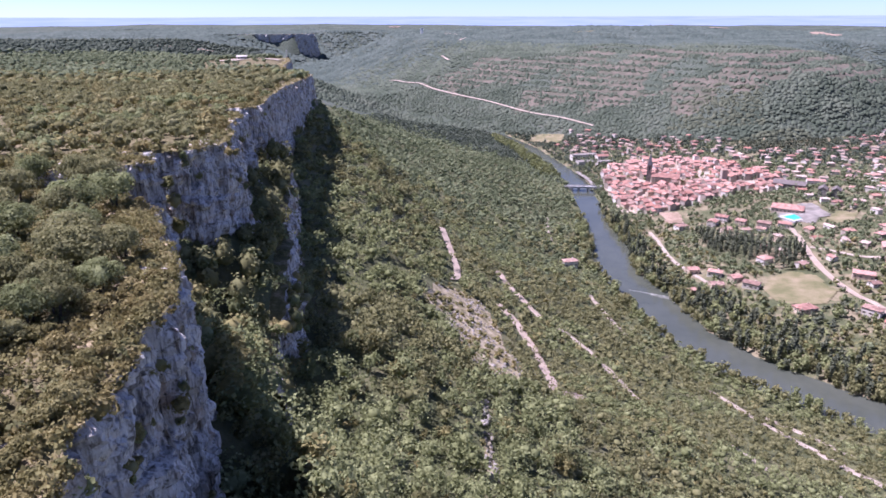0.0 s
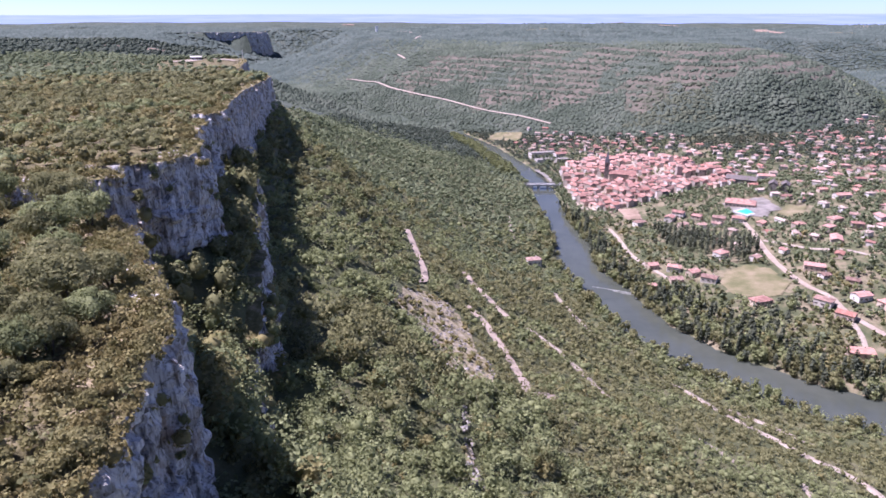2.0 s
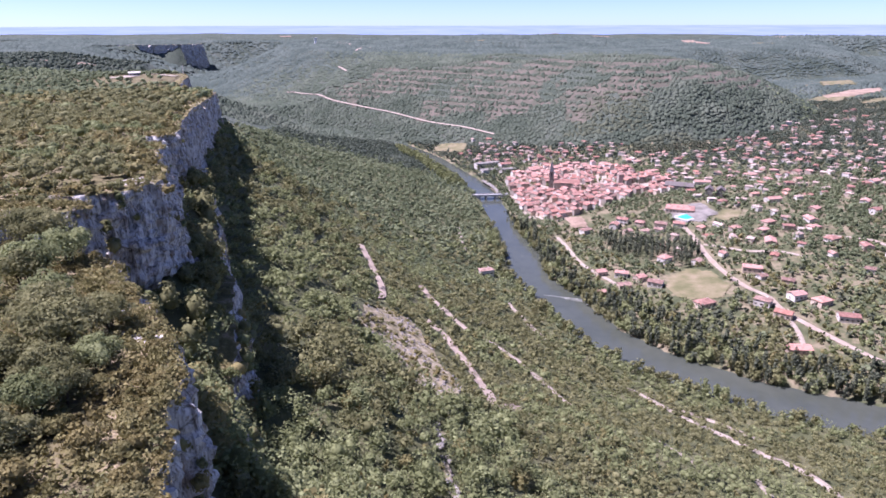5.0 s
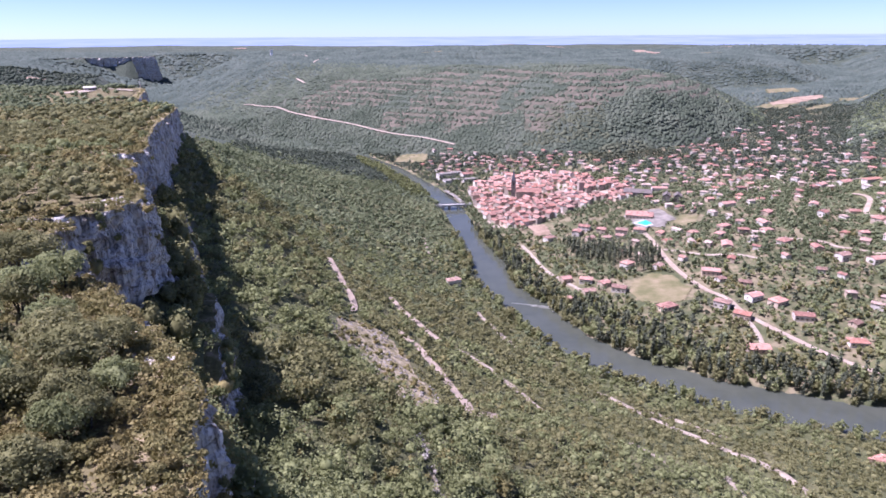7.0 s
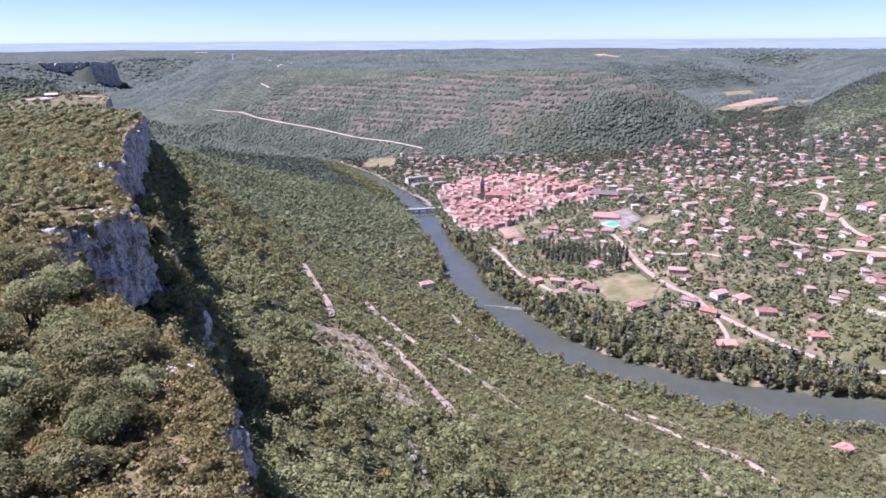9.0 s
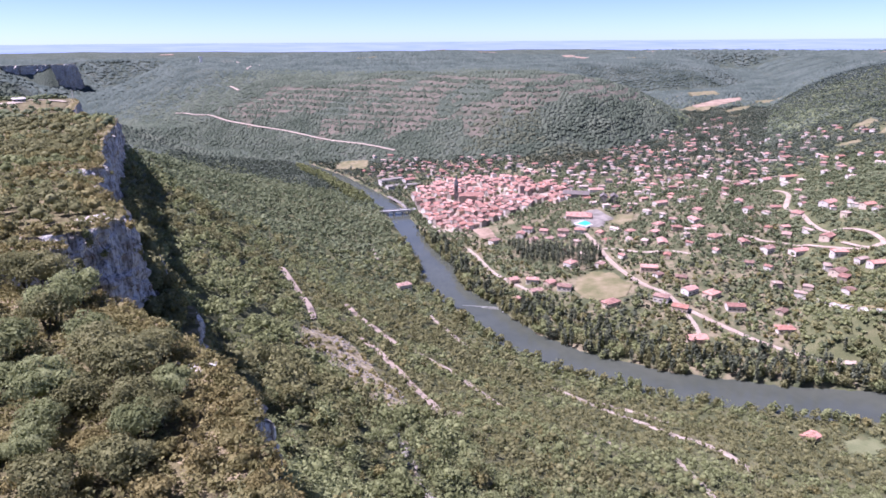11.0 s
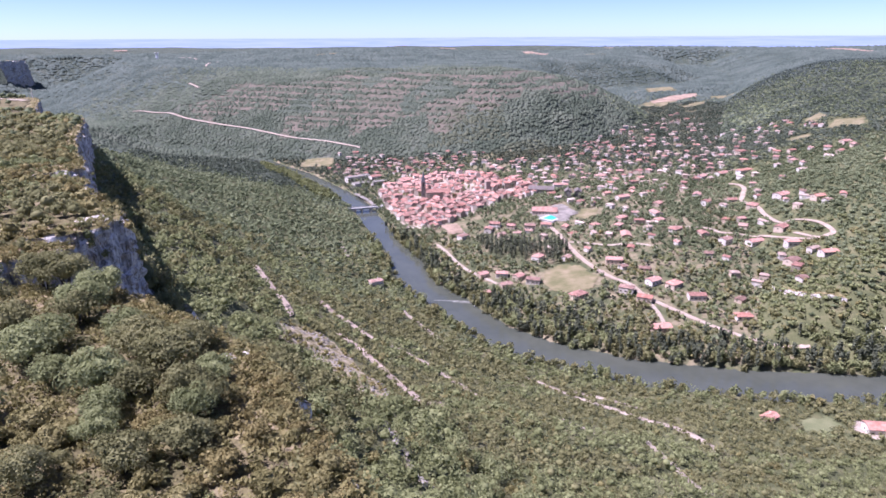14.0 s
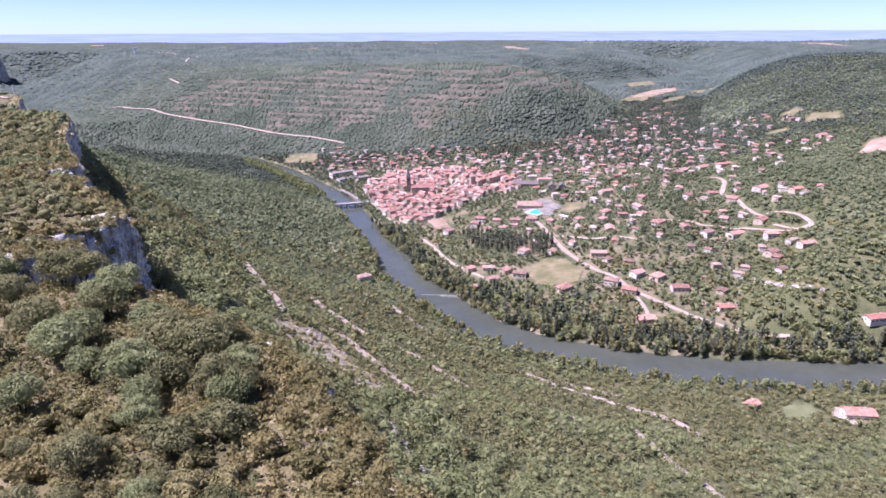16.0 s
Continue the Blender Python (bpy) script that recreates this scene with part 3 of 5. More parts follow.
mid, half = along(RIVER, HALF_WIDTH, 8)
out = normals(mid)
cross = np.linspace(-1, 1, 7)
strip = mid[:, None] + out[:, None] * (half[:, None, None] + 3) * cross[None, :, None]
level = np.where(mid[:, 1] > 531, 0.9, 0.0) * (mid[:, 0] < 260)
strip = np.concatenate([strip, np.repeat(level[:, None, None], 7, 1)], -1)
river = new("river", mesh_of("river", strip.reshape(-1, 3), sheet(len(mid), 7), [WATER], smooth=True))
tagged(river, "calm grey-green river winding past the town", "river", kind="structure")

# ---------------------------------------------------------------- ways and plots laid on the ground
SURFACE = {"asphalt": ASPHALT, "gravel": GRAVEL,
           "hay": material("dry_grass", [(0.12, 0.118, 0.054), (0.175, 0.155, 0.082), (0.245, 0.20, 0.125)], 14, 1.0, 0.95, 0.3, 0.3),
           "grass": material("green_grass", [(0.115, 0.13, 0.06), (0.18, 0.185, 0.095)], 10, 0.8, 0.95, 0.3, 0.3),
           "clay": material("ploughed_clay", [(0.20, 0.145, 0.10), (0.30, 0.215, 0.16), (0.38, 0.29, 0.22)], 20, 2.0, 0.95, 0.3, 0.4),
           "paving": material("worn_paving", [(0.13, 0.12, 0.10), (0.20, 0.18, 0.16), (0.27, 0.24, 0.215)], 9, 0.8, 0.9, 0.2, 0.2),
           "scree": material("stony_slope", [(0.14, 0.125, 0.06), (0.235, 0.20, 0.112), (0.33, 0.275, 0.175), (0.42, 0.36, 0.265)], 4, 0.5, 0.95, 0.7, 0.5)}


def lift_of(x, y):
    return 0.35 + 0.5 * ramp(np.hypot(x, y), 300, 900) + 3 * ramp(np.hypot(x, y), 1200, 3500)


for name, surface, width, line in WAYS:
    run, _ = along(line, np.zeros(len(line)), 3.0 if line[0][1] < 1000 else 12.0)
    out = normals(run)
    across = np.linspace(-0.5, 0.5, 5) * width
    wide = 1 + 0.16 * rough(run[:, 0], run[:, 1], 12, 61)
    p = run[:, None] + out[:, None] * across[None, :, None] * wide[:, None, None]
    z = height(p[..., 0], p[..., 1]) + lift_of(p[..., 0], p[..., 1])
    z = 0.35 * z + 0.65 * z.mean(1, keepdims=True)
    z[:, [0, -1]] -= 0.25
    ob = new(name, mesh_of(name, np.dstack([p, z]).reshape(-1, 3), sheet(len(run), 5), [SURFACE[surface]], smooth=True))
    tagged(ob, "pale asphalt road between trees" if name == "road" else "chalky gravel track between trees", name, kind="structure")

for name, label, surface, outline in PLOTS:
    lo, hi = outline.min(0), outline.max(0)
    cell = max(2.5, (hi - lo).max() / 40)
    x, y = np.meshgrid(np.arange(lo[0] - cell, hi[0] + cell, cell), np.arange(lo[1] - cell, hi[1] + cell, cell))
    gap = near(x, y, np.vstack([outline, outline[:1]]))[0] * np.where(inside(x, y, outline), 1, -1) + 0.9 * cell * rough(x, y, 4 * cell, 63)
    z = height(x, y) + lift_of(x, y)
    f = sheet(*x.shape)
    f = f[(gap.ravel()[f] > 0).all(1)]
    ob = new(name, mesh_of(name, np.stack([x.ravel(), y.ravel(), z.ravel()], -1), f, [SURFACE[surface]], smooth=True))
    tagged(ob, label, name.replace("_", " "), kind="structure")

# far hills beyond the plateau: a glowing ring with blue haze painted on
bearing = np.radians(np.linspace(-75, 75, 240))
HAZE_BLUE = bpy.data.materials.new("haze_blue_hills")
HAZE_BLUE.use_nodes = True
tree_ = HAZE_BLUE.node_tree
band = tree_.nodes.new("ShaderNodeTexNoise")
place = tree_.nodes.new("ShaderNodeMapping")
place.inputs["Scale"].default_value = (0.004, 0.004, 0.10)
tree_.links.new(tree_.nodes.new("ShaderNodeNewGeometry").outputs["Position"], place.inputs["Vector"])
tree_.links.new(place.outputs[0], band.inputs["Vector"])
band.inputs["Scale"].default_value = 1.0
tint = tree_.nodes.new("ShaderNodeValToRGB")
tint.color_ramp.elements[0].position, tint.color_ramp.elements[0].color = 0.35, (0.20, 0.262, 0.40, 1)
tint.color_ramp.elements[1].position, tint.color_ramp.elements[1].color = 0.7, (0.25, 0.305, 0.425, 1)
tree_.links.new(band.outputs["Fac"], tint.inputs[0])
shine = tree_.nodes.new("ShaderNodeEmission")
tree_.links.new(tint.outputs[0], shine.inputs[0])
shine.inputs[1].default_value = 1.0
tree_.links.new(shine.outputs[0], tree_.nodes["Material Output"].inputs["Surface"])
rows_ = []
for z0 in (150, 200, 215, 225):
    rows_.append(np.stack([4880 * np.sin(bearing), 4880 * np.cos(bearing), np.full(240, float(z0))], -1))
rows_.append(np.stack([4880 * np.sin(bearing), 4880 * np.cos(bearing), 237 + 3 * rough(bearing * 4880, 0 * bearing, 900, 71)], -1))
backdrop = new("backdrop", mesh_of("backdrop", np.array(rows_).reshape(-1, 3), sheet(5, 240), [HAZE_BLUE], smooth=True))
tagged(backdrop, "glowing backdrop painted as hazy blue hills along the far horizon", "backdrop", kind="structure")

# ---------------------------------------------------------------- the limestone cliffs
TURF = material("cliff_turf", [(0.09, 0.085, 0.035), (0.17, 0.145, 0.06), (0.33, 0.26, 0.165)], 3, 0.5, 0.95, 0.6, 0.4)


def crag(name, label, curve, top_of, foot_of, step, seed, lean=4.5, down=38, back=5, rug=1.0, tuck=0.0, reach=1.0):
    """A rock face swept along a plan curve: turf running back from the brink, then the face, fluted, cracked and ledged."""
    gap = np.hypot(*np.diff(curve, axis=0).T)
    run = np.r_[0, np.cumsum(gap)]
    spots = np.arange(0, run[-1], step)
    line = np.stack([np.interp(spots, run, curve[:, k]) for k in (0, 1)], -1)
    soft = line.copy()
    for _ in range(int(18 / step ** 2) + 3):
        soft[1:-1] = (soft[:-2] + soft[1:-1] * 2 + soft[2:]) / 4
    face = normals(soft)
    top, foot = top_of(line), foot_of(line, face)
    rows = [((-11 + k * 2.2) * reach + np.zeros(len(line)), top + 0.12 - tuck * (k == 0)) for k in range(back)]
    for k in range(down):
        v = k / (down - 1)
        ledges = 0.9 * np.floor(v * 5 + 0.8 * rough(spots, 0 * spots + v, 25, seed + 7)) / 5
        rows.append((0.1 + lean * (0.5 * v + 0.5 * ledges), top - 0.25 + (foot - top) * v))
    o, z = np.array([r[0] for r in rows]), np.array([r[1] for r in rows])
    s = np.broadcast_to(spots, o.shape)
    steep = np.r_[np.zeros(max(0, back - 1)), 0.2 * np.ones(min(1, back)), 0.45, 0.7, np.ones(down - 2)][:, None]
    push = 1.7 * rough(s, z * 0.22, 17, seed) + 0.8 * rough(s, z * 0.2, 5.5, seed + 1) + 0.45 * rough(s, z * 0.3, 2.8, seed + 2) + 1.0 * rough(s * 0.25, z, 3.5, seed + 3)
    push -= 2.2 * ramp(rough(s, z * 0.12, 7, seed + 4), 0.35, 0.6)          # clefts
    for wide, deep, out in ((5.0, 9.0, 1.2), (2.3, 4.2, 0.9), (1.3, 1.9, 0.5), (0.7, 1.1, 0.25)):       # jointed blocks
        warp = 0.5 * rough(s, z, 3 * wide, seed + 10)
        push += out * lattice(np.floor(s / wide + warp), np.floor(z / deep + 2 * warp + 0.6 * lattice(np.floor(s / wide + warp), 0 * s, 5)), seed + 11)
    push += 0.4 * rough(s, z * 0.5, 1.2, seed + 8) + 0.7 * (np.floor(2.2 * rough(s * 0.8, z * 0.45, 5, seed + 9)) / 2.2)
    o = o + push * steep * rug
    x, y = line[:, 0] + face[:, 0] * o, line[:, 1] + face[:, 1] * o
    z = z + 0.5 * rough(x, y, 2.5, seed + 5) * np.r_[0.5 * np.ones(back), np.ones(down)][:, None]
    f = sheet(*x.shape)[:, ::-1]
    turf = np.repeat(np.arange(x.shape[0] - 1), x.shape[1] - 1) < back
    bare = rough(x, y, 5, seed + 6)[:-1, :-1].ravel() + 0.10 * np.repeat(np.arange(x.shape[0] - 1), x.shape[1] - 1) > 0.93
    slab = (np.minimum(np.hypot(x + 70, y - 186) - 1.5, np.hypot((x + 90) * 0.6, y - 157)) < 3.0 + 2 * rough(x, y, 3, seed + 12))[:-1, :-1].ravel()
    ob = new(name, mesh_of(name, np.stack([x, y, z], -1).reshape(-1, 3), f, [LIMESTONE, TURF], np.where(turf & ~bare & ~slab, 1, 0)))
    tagged(ob, label, "cliff", kind="structure")
    return x, y, z


fine, _ = along(EDGE[2:43], np.zeros(41), 0.8)
fine = fine[(fine[:, 1] > -45) & (fine[:, 1] < 850)]
brink = lambda p: plateau_height(p[:, 0], p[:, 1], np.zeros(len(p)))


def below(p, n):
    return np.minimum(height(p[:, 0] + n[:, 0] * 8, p[:, 1] + n[:, 1] * 8) - 5, brink(p) - 22)


near_part, far_part = fine[(fine[:, 1] > 128) & (fine[:, 1] < 300)], fine[fine[:, 1] > 298]
close_part = fine[(np.arange(len(fine)) < len(fine) // 2) & (fine[:, 1] < 130)]
FACE = [crag("cliff", "pale limestone cliff with grey streaks and brown ledges", close_part, brink, below, 0.4, 40, lean=0.6, down=84, back=5),
        crag("cliff", "pale limestone cliff with grey streaks and ledges", near_part, brink, below, 0.75, 40, down=46),
        crag("cliff", "pale limestone cliff at the plateau's edge", far_part, brink, below, 1.5, 60, down=26)]
low_line, _ = along(LOWER[2:8], np.zeros(6), 0.8)
low_top = lambda p: height(p[:, 0] - 4, p[:, 1] - 1) - 0.5
low_foot = lambda p, n: np.minimum(height(p[:, 0] + n[:, 0] * 6, p[:, 1] + n[:, 1] * 6) - 3, low_top(p) - 3)
FACE.append(crag("cliff", "lower limestone crag half hidden by trees", low_line, low_top, low_foot, 0.9, 80, lean=4, down=24, back=3, tuck=9.0))
scar = along(ring((446, 400), (441, 380), (439, 360), (441, 342), (448, 328)), np.zeros(5), 1.2)[0]
crag("rock_band", "low brown rock band in the wooded bank across the river", scar, lambda p: height(p[:, 0] + 4, p[:, 1]) + 1.5, lambda p, n: height(p[:, 0] - 4, p[:, 1]) - 2, 1.0, 120, lean=2.5, down=14, back=3, rug=0.7, tuck=4.0)
far_line, _ = along(GORGE[2:8], np.zeros(6), 5)
far_top = lambda p: 166 + 5 * rough(p[:, 0], p[:, 1], 300, 9)
far_foot = lambda p, n: far_top(p) - 100
crag("cliff", "far limestone cliff of the gorge in shade", far_line, far_top, far_foot, 5, 90, lean=24, down=22, back=5, rug=2.2, reach=14.0)

# ---------------------------------------------------------------- houses
GLASS = material("dark_window", [(0.02, 0.025, 0.03), (0.05, 0.055, 0.06)], 1, 0.3, 0.15, 0, 0.1)
SHUTTER = material("painted_wood", [(0.16, 0.13, 0.11), (0.30, 0.26, 0.22)], 1, 0.1, 0.7, 0.1, 0.05, object_random=0.4)
CONCRETE = material("weathered_concrete", [(0.30, 0.29, 0.28), (0.45, 0.44, 0.42)], 3, 0.3, 0.9, 0.2, 0.2)


def block(me_parts, lo, hi):
    """Adds an axis-aligned box to a list of (verts, quads)."""
    (a, b, c), (d, e, f) = lo, hi
    v = np.array([(a, b, c), (d, b, c), (d, e, c), (a, e, c), (a, b, f), (d, b, f), (d, e, f), (a, e, f)], float)
    q = np.array([(0, 3, 2, 1), (4, 5, 6, 7), (0, 1, 5, 4), (1, 2, 6, 5), (2, 3, 7, 6), (3, 0, 4, 7)])
    me_parts.append((v, q))


def joined(name, pieces, mat):
    v, q, n = [], [], 0
    for a, b in pieces:
        v.append(a)
        q.append(b + n)
        n += len(a)
    return mesh_of(name, np.concatenate(v), np.concatenate(q), [mat])


def roof_pieces(w, d, h, rise, over=0.5, thick=0.3, hip=0.0):
    """Two slopes of tiles with thickness (a hipped roof shortens the ridge), on walls w by d with eaves at h."""
    out, x, y = [], w / 2 + over, d / 2 + over
    low = h - rise * over / (d / 2)
    ridge = max(0.3, x - hip)
    for s in (-1, 1):
        a = np.array([(-x, s * y, low), (x, s * y, low), (ridge, 0, h + rise), (-ridge, 0, h + rise)], float)
        v = np.vstack([a, a + (0, 0, thick)])
        q = np.array([(0, 1, 2, 3), (4, 7, 6, 5), (0, 4, 5, 1), (1, 5, 6, 2), (2, 6, 7, 3), (3, 7, 4, 0)])
        out.append((v, q if s > 0 else q[:, ::-1]))
        if hip:
            a = np.array([(s * x, -y, low), (s * x, y, low), (s * ridge, 0.05, h + rise), (s * ridge, -0.05, h + rise)], float)
            v = np.vstack([a, a + (0, 0, thick)])
            out.append((v, q if s < 0 else q[:, ::-1]))
    return out


def house(w, d, h, roof, wall, name="house", label="", group="", hip=0.0, openings=True, floors=1, rise=None, chimney=True, base=3.0):
    ob = thing(name, label, "house", group)
    rise = rise or d * 0.17
    v = np.array([(-w / 2, -d / 2, -base), (w / 2, -d / 2, -base), (w / 2, d / 2, -base), (-w / 2, d / 2, -base),
                  (-w / 2, -d / 2, h), (w / 2, -d / 2, h), (w / 2, d / 2, h), (-w / 2, d / 2, h)], float)
    q = [(0, 1, 5, 4), (2, 3, 7, 6), (1, 2, 6, 5), (3, 0, 4, 7), (4, 5, 6, 7)]
    pieces = [(v, np.array(q))]
    if not hip:
        g = []
        for s in (-1, 1):
            x0, x1 = s * w / 2, s * (w / 2 - 0.35)
            g.append((np.array([(x0, -d / 2, h), (x0, d / 2, h), (x0, 0.05, h + rise), (x0, -0.05, h + rise), (x1, -d / 2, h), (x1, d / 2, h), (x1, 0.05, h + rise), (x1, -0.05, h + rise)], float),
                      np.array([(0, 1, 2, 3), (4, 7, 6, 5), (0, 3, 7, 4), (1, 5, 6, 2)])))
        pieces += g
    part("wall", joined("wall", pieces, wall), ob)
    part("roof", joined("roof", roof_pieces(w, d, h + 0.02, rise, hip=hip), roof), ob, "clay tile roof")
    if chimney:
        c = []
        block(c, (w * 0.2 - 0.35, 0.6, h), (w * 0.2 + 0.35, 1.3, h + rise + 0.9))
        part("chimney", joined("chimney", c, wall), ob)
    if openings:
        pane = []
        block(pane, (-0.5, -0.06, 0), (0.5, 0.06, 1.25))
        pane = joined("window", pane, GLASS)
        leaf = []
        block(leaf, (-0.28, -0.05, 0), (0.28, 0.05, 1.3))
        leaf = joined("shutter", leaf, SHUTTER)
        n = max(2, round(w / 4.2))
        for fl in range(floors):
            z = 1.0 + fl * 2.8
            if z + 1.4 > h:
                break
            for k in range(n):
                x = (k + 0.5) / n * w - w / 2
                for s in (-1, 1):
                    win = part("window", pane, ob)
                    win.location = (x, s * (d / 2 + 0.02), z)
                    if s < 0:
                        for t in (-0.85, 0.85):
                            sh = part("shutter", leaf, win)
                            sh.location = (t, -0.07, 0)
            for s in (-1, 1):
                win = part("window", pane, ob)
                win.location, win.rotation_euler = (s * (w / 2 + 0.02), 0.8, z), (0, 0, radians(90))
        door = []
        block(door, (-0.5, -0.07, -0.9), (0.5, 0.07, 1.2))
        door = part("door", joined("door", door, SHUTTER), ob)
        door.location = (w * 0.12, -d / 2 - 0.02, 0.9)
    return ob


def ground_at(x, y):
    return float(height(np.array([x]), np.array([y]))[0])


TONE = ("pink clay tile roof", "bright orange tile roof", "weathered brown tile roof")
for k, (x, y, w, d, h, turn, roof) in enumerate(HOUSES):
    wall = PLASTER[k % 2]
    ob = house(w, d, 0.85 * h, TILE[roof], wall, label="pale rendered house with a " + TONE[roof] + " among trees", group="houses of the suburb",
               hip=(d / 2 if k % 3 == 1 else 0), floors=2 if h > 5 else 1)
    ob.matrix_basis = pose(x, y, ground_at(x, y) + 0.3, 0, 0, turn)

# small far houses of the outskirts, a few shapes shared out
rng_town = np.random.default_rng(5)
kinds = [house(7.4 + 0.8 * k, 6.0 + 0.8 * (k % 3), 3.6 + 1.4 * (k % 2), TILE[(0, 3, 2, 3, 1, 0, 3)[k]], PLASTER[(1, 0, 1, 1, 0, 2, 1)[k]], label="small pale house with a tiled roof in gardens", group="houses of the outskirts",
               openings=False, hip=(4 if k % 2 else 0)) for k in range(7)]
zones = [((560, 480), (640, 620), 10), ((640, 600), (800, 780), 20), ((300, 520), (480, 680), 26), ((430, 690), (620, 860), 40), ((436, 840), (540, 1020), 26), ((540, 760), (760, 900), 36), ((700, 850), (980, 1200), 66), ((500, 880), (720, 1120), 56), ((300, 1020), (480, 1160), 52), ((130, 1090), (330, 1300), 70), ((760, 700), (960, 900), 24), ((900, 1100), (1100, 1300), 14), ((420, 380), (560, 560), 12)]
FAR_MATS = [*TILE, *PLASTER]


def melted(ob, m):
    """The walls and roof of a house, moved to their place, as arrays."""
    out = []
    for o in ob.children:
        if o.name.split(".")[0] in ("wall", "roof"):
            out.append((np.array([(m @ p.co)[:] for p in o.data.vertices]), np.array([p.vertices[:] for p in o.data.polygons]), FAR_MATS.index(o.data.materials[0])))
    return out


def mass_of(name, label, pieces):
    n, v, f, t = 0, [], [], []
    for a, b, c in pieces:
        v.append(a), f.append(b + n), t.append(np.full(len(b), c))
        n += len(a)
    tagged(new(name, mesh_of(name, np.concatenate(v), np.concatenate(f), FAR_MATS, np.concatenate(t))), label, "houses", kind="stuff")


HOMES = np.vstack([ring((-165, 1690), (20, 1510), (85, 1435), (205, 1330), (337, 1215), (440, 1130), (540, 1090), (669, 1085), (790, 1130), (930, 1225), (1130, 1330), (1010, 900), (960, 760), (800, 560), (640, 470), (480, 330)), RIVER[RIVER[:, 1] > 300][::-1]])
taken, used, beyond = [(x, y) for x, y, *_ in HOUSES], 0, []
for (x0, y0), (x1, y1), n in zones:
    for _ in range(n * 3):
        x, y = rng_town.uniform(x0, x1), rng_town.uniform(y0, y1)
        if n <= 0 or min(math.hypot(x - a, y - b) for a, b in taken) < 14 or clearance(np.array([x]), np.array([y]))[0] < 8 or near(np.array([x]), np.array([y]), RIVER)[0][0] < 45 or not inside(np.array([x]), np.array([y]), HOMES)[0] or inside(np.array([x]), np.array([y]), DARK_GROVE)[0]:
            continue
        taken.append((x, y))
        m = pose(x, y, ground_at(x, y) + 0.2, 0, 0, rng_town.uniform(-90, 90))
        src = kinds[used % 7]
        if used < 7:
            src.matrix_basis = m
        elif used < 215:
            copy_thing(src, m)
        else:
            beyond += melted(src, m)
        used, n = used + 1, n - 1
OUTSKIRTS = np.array(taken)
mass_of("far_outskirts_houses", "small pale houses scattered at the foot of the hill", beyond)
village = []
for k in range(16):
    x, y = -230 + 26 * k + rng_town.uniform(-14, 14), 3060 + rng_town.uniform(-90, 60)
    village += melted(kinds[k % 7], pose(x, y, ground_at(x, y) + 2.5, 0, 0, rng_town.uniform(-90, 90)))
mass_of("far_village_houses", "pale village houses beside the far water tower", village)

# the old town: narrow tiled houses packed along its lanes
kinds = []
for k in range(14):
    w, d, h = 7.0 + 0.9 * (k % 5), 5.8 + 0.8 * (k % 4), 4.8 + 1.0 * (k % 4)
    ob = house(w, d, h, TILE[(0, 0, 1, 0, 2)[k % 5]], PLASTER[(0, 2, 1, 2)[k % 4]], name="town_house", label="narrow stone town house with a pink tiled roof", group="houses of the old town",
               openings=False, chimney=k % 2 == 0, rise=d * 0.2, base=2)
    pane = []
    block(pane, (-0.55, -0.05, 0), (0.55, 0.05, 1.5))
    pane = joined("window", pane, GLASS)
    for x in (-w / 4, w / 4):
        win = part("window", pane, ob)
        win.location = (x, -d / 2 - 0.03, h - 3)
    kinds.append(ob)
CHURCH = (286, 895)
row, plots_, mass = 0, [], []
for y in np.arange(748, 1100, 8.8):
    row += 1
    x = 190 + 4 * (row % 2)
    while x < 510:
        step = rng_town.uniform(7.4, 10.4)
        px, py = x + rng_town.uniform(-1.4, 1.4), y + rng_town.uniform(-1.6, 1.6) + 8 * math.sin(x / 38)
        x += step
        lane = abs((px * 0.9 + py * 0.45) % 58 - 29) < 2.8 or abs((px * -0.4 + py * 0.9) % 47 - 23) < 2.2
        if lane or not inside(np.array([px]), np.array([py]), OLD_TOWN)[0] or (-10 < px - CHURCH[0] < 44 and abs(py - CHURCH[1] + 3) < 15) or rng_town.uniform() < 0.13 or rough(np.array([px]), np.array([py]), 40, 55)[0] > 0.42:
            continue
        turn = 12 + 14 * math.sin(px / 60 + py / 90) + (90 if rng_town.uniform() < 0.4 else 0) + rng_town.uniform(-7, 7)
        m = pose(px, py, ground_at(px, py) + rng_town.uniform(-0.8, 1.2), 0, 0, turn)
        k = int(rng_town.integers(14))
        plots_.append((py, k, m))
plots_.sort(key=lambda p: p[0])
for used, (_, k, m) in enumerate(plots_):
    if used < 14:
        kinds[used].matrix_basis = m
    elif used < 296:
        copy_thing(kinds[k], m)
    else:
        mass += melted(kinds[k], m)
if mass:
    mass_of("far_town_houses", "packed pink-roofed houses at the far side of the town", mass)

# the church: nave, tower and spire
GREY_STONE = material("weathered_grey_stone", [(0.13, 0.115, 0.10), (0.21, 0.19, 0.17), (0.30, 0.27, 0.24)], 3, 0.3, 0.9, 0.4, 0.3)
church = thing("church", "pale stone church with a slender grey spire above tiled roofs", "church", at=(*CHURCH, ground_at(*CHURCH)))
c = []
block(c, (-3.1, -3.1, -2), (3.1, 3.1, 27))
part("tower", joined("tower", c, GREY_STONE), church, "square stone bell tower")
v = np.array([(-3.3, -3.3, 27), (3.3, -3.3, 27), (3.3, 3.3, 27), (-3.3, 3.3, 27), (-0.12, -0.12, 44), (0.12, -0.12, 44), (0.12, 0.12, 44), (-0.12, 0.12, 44)], float)
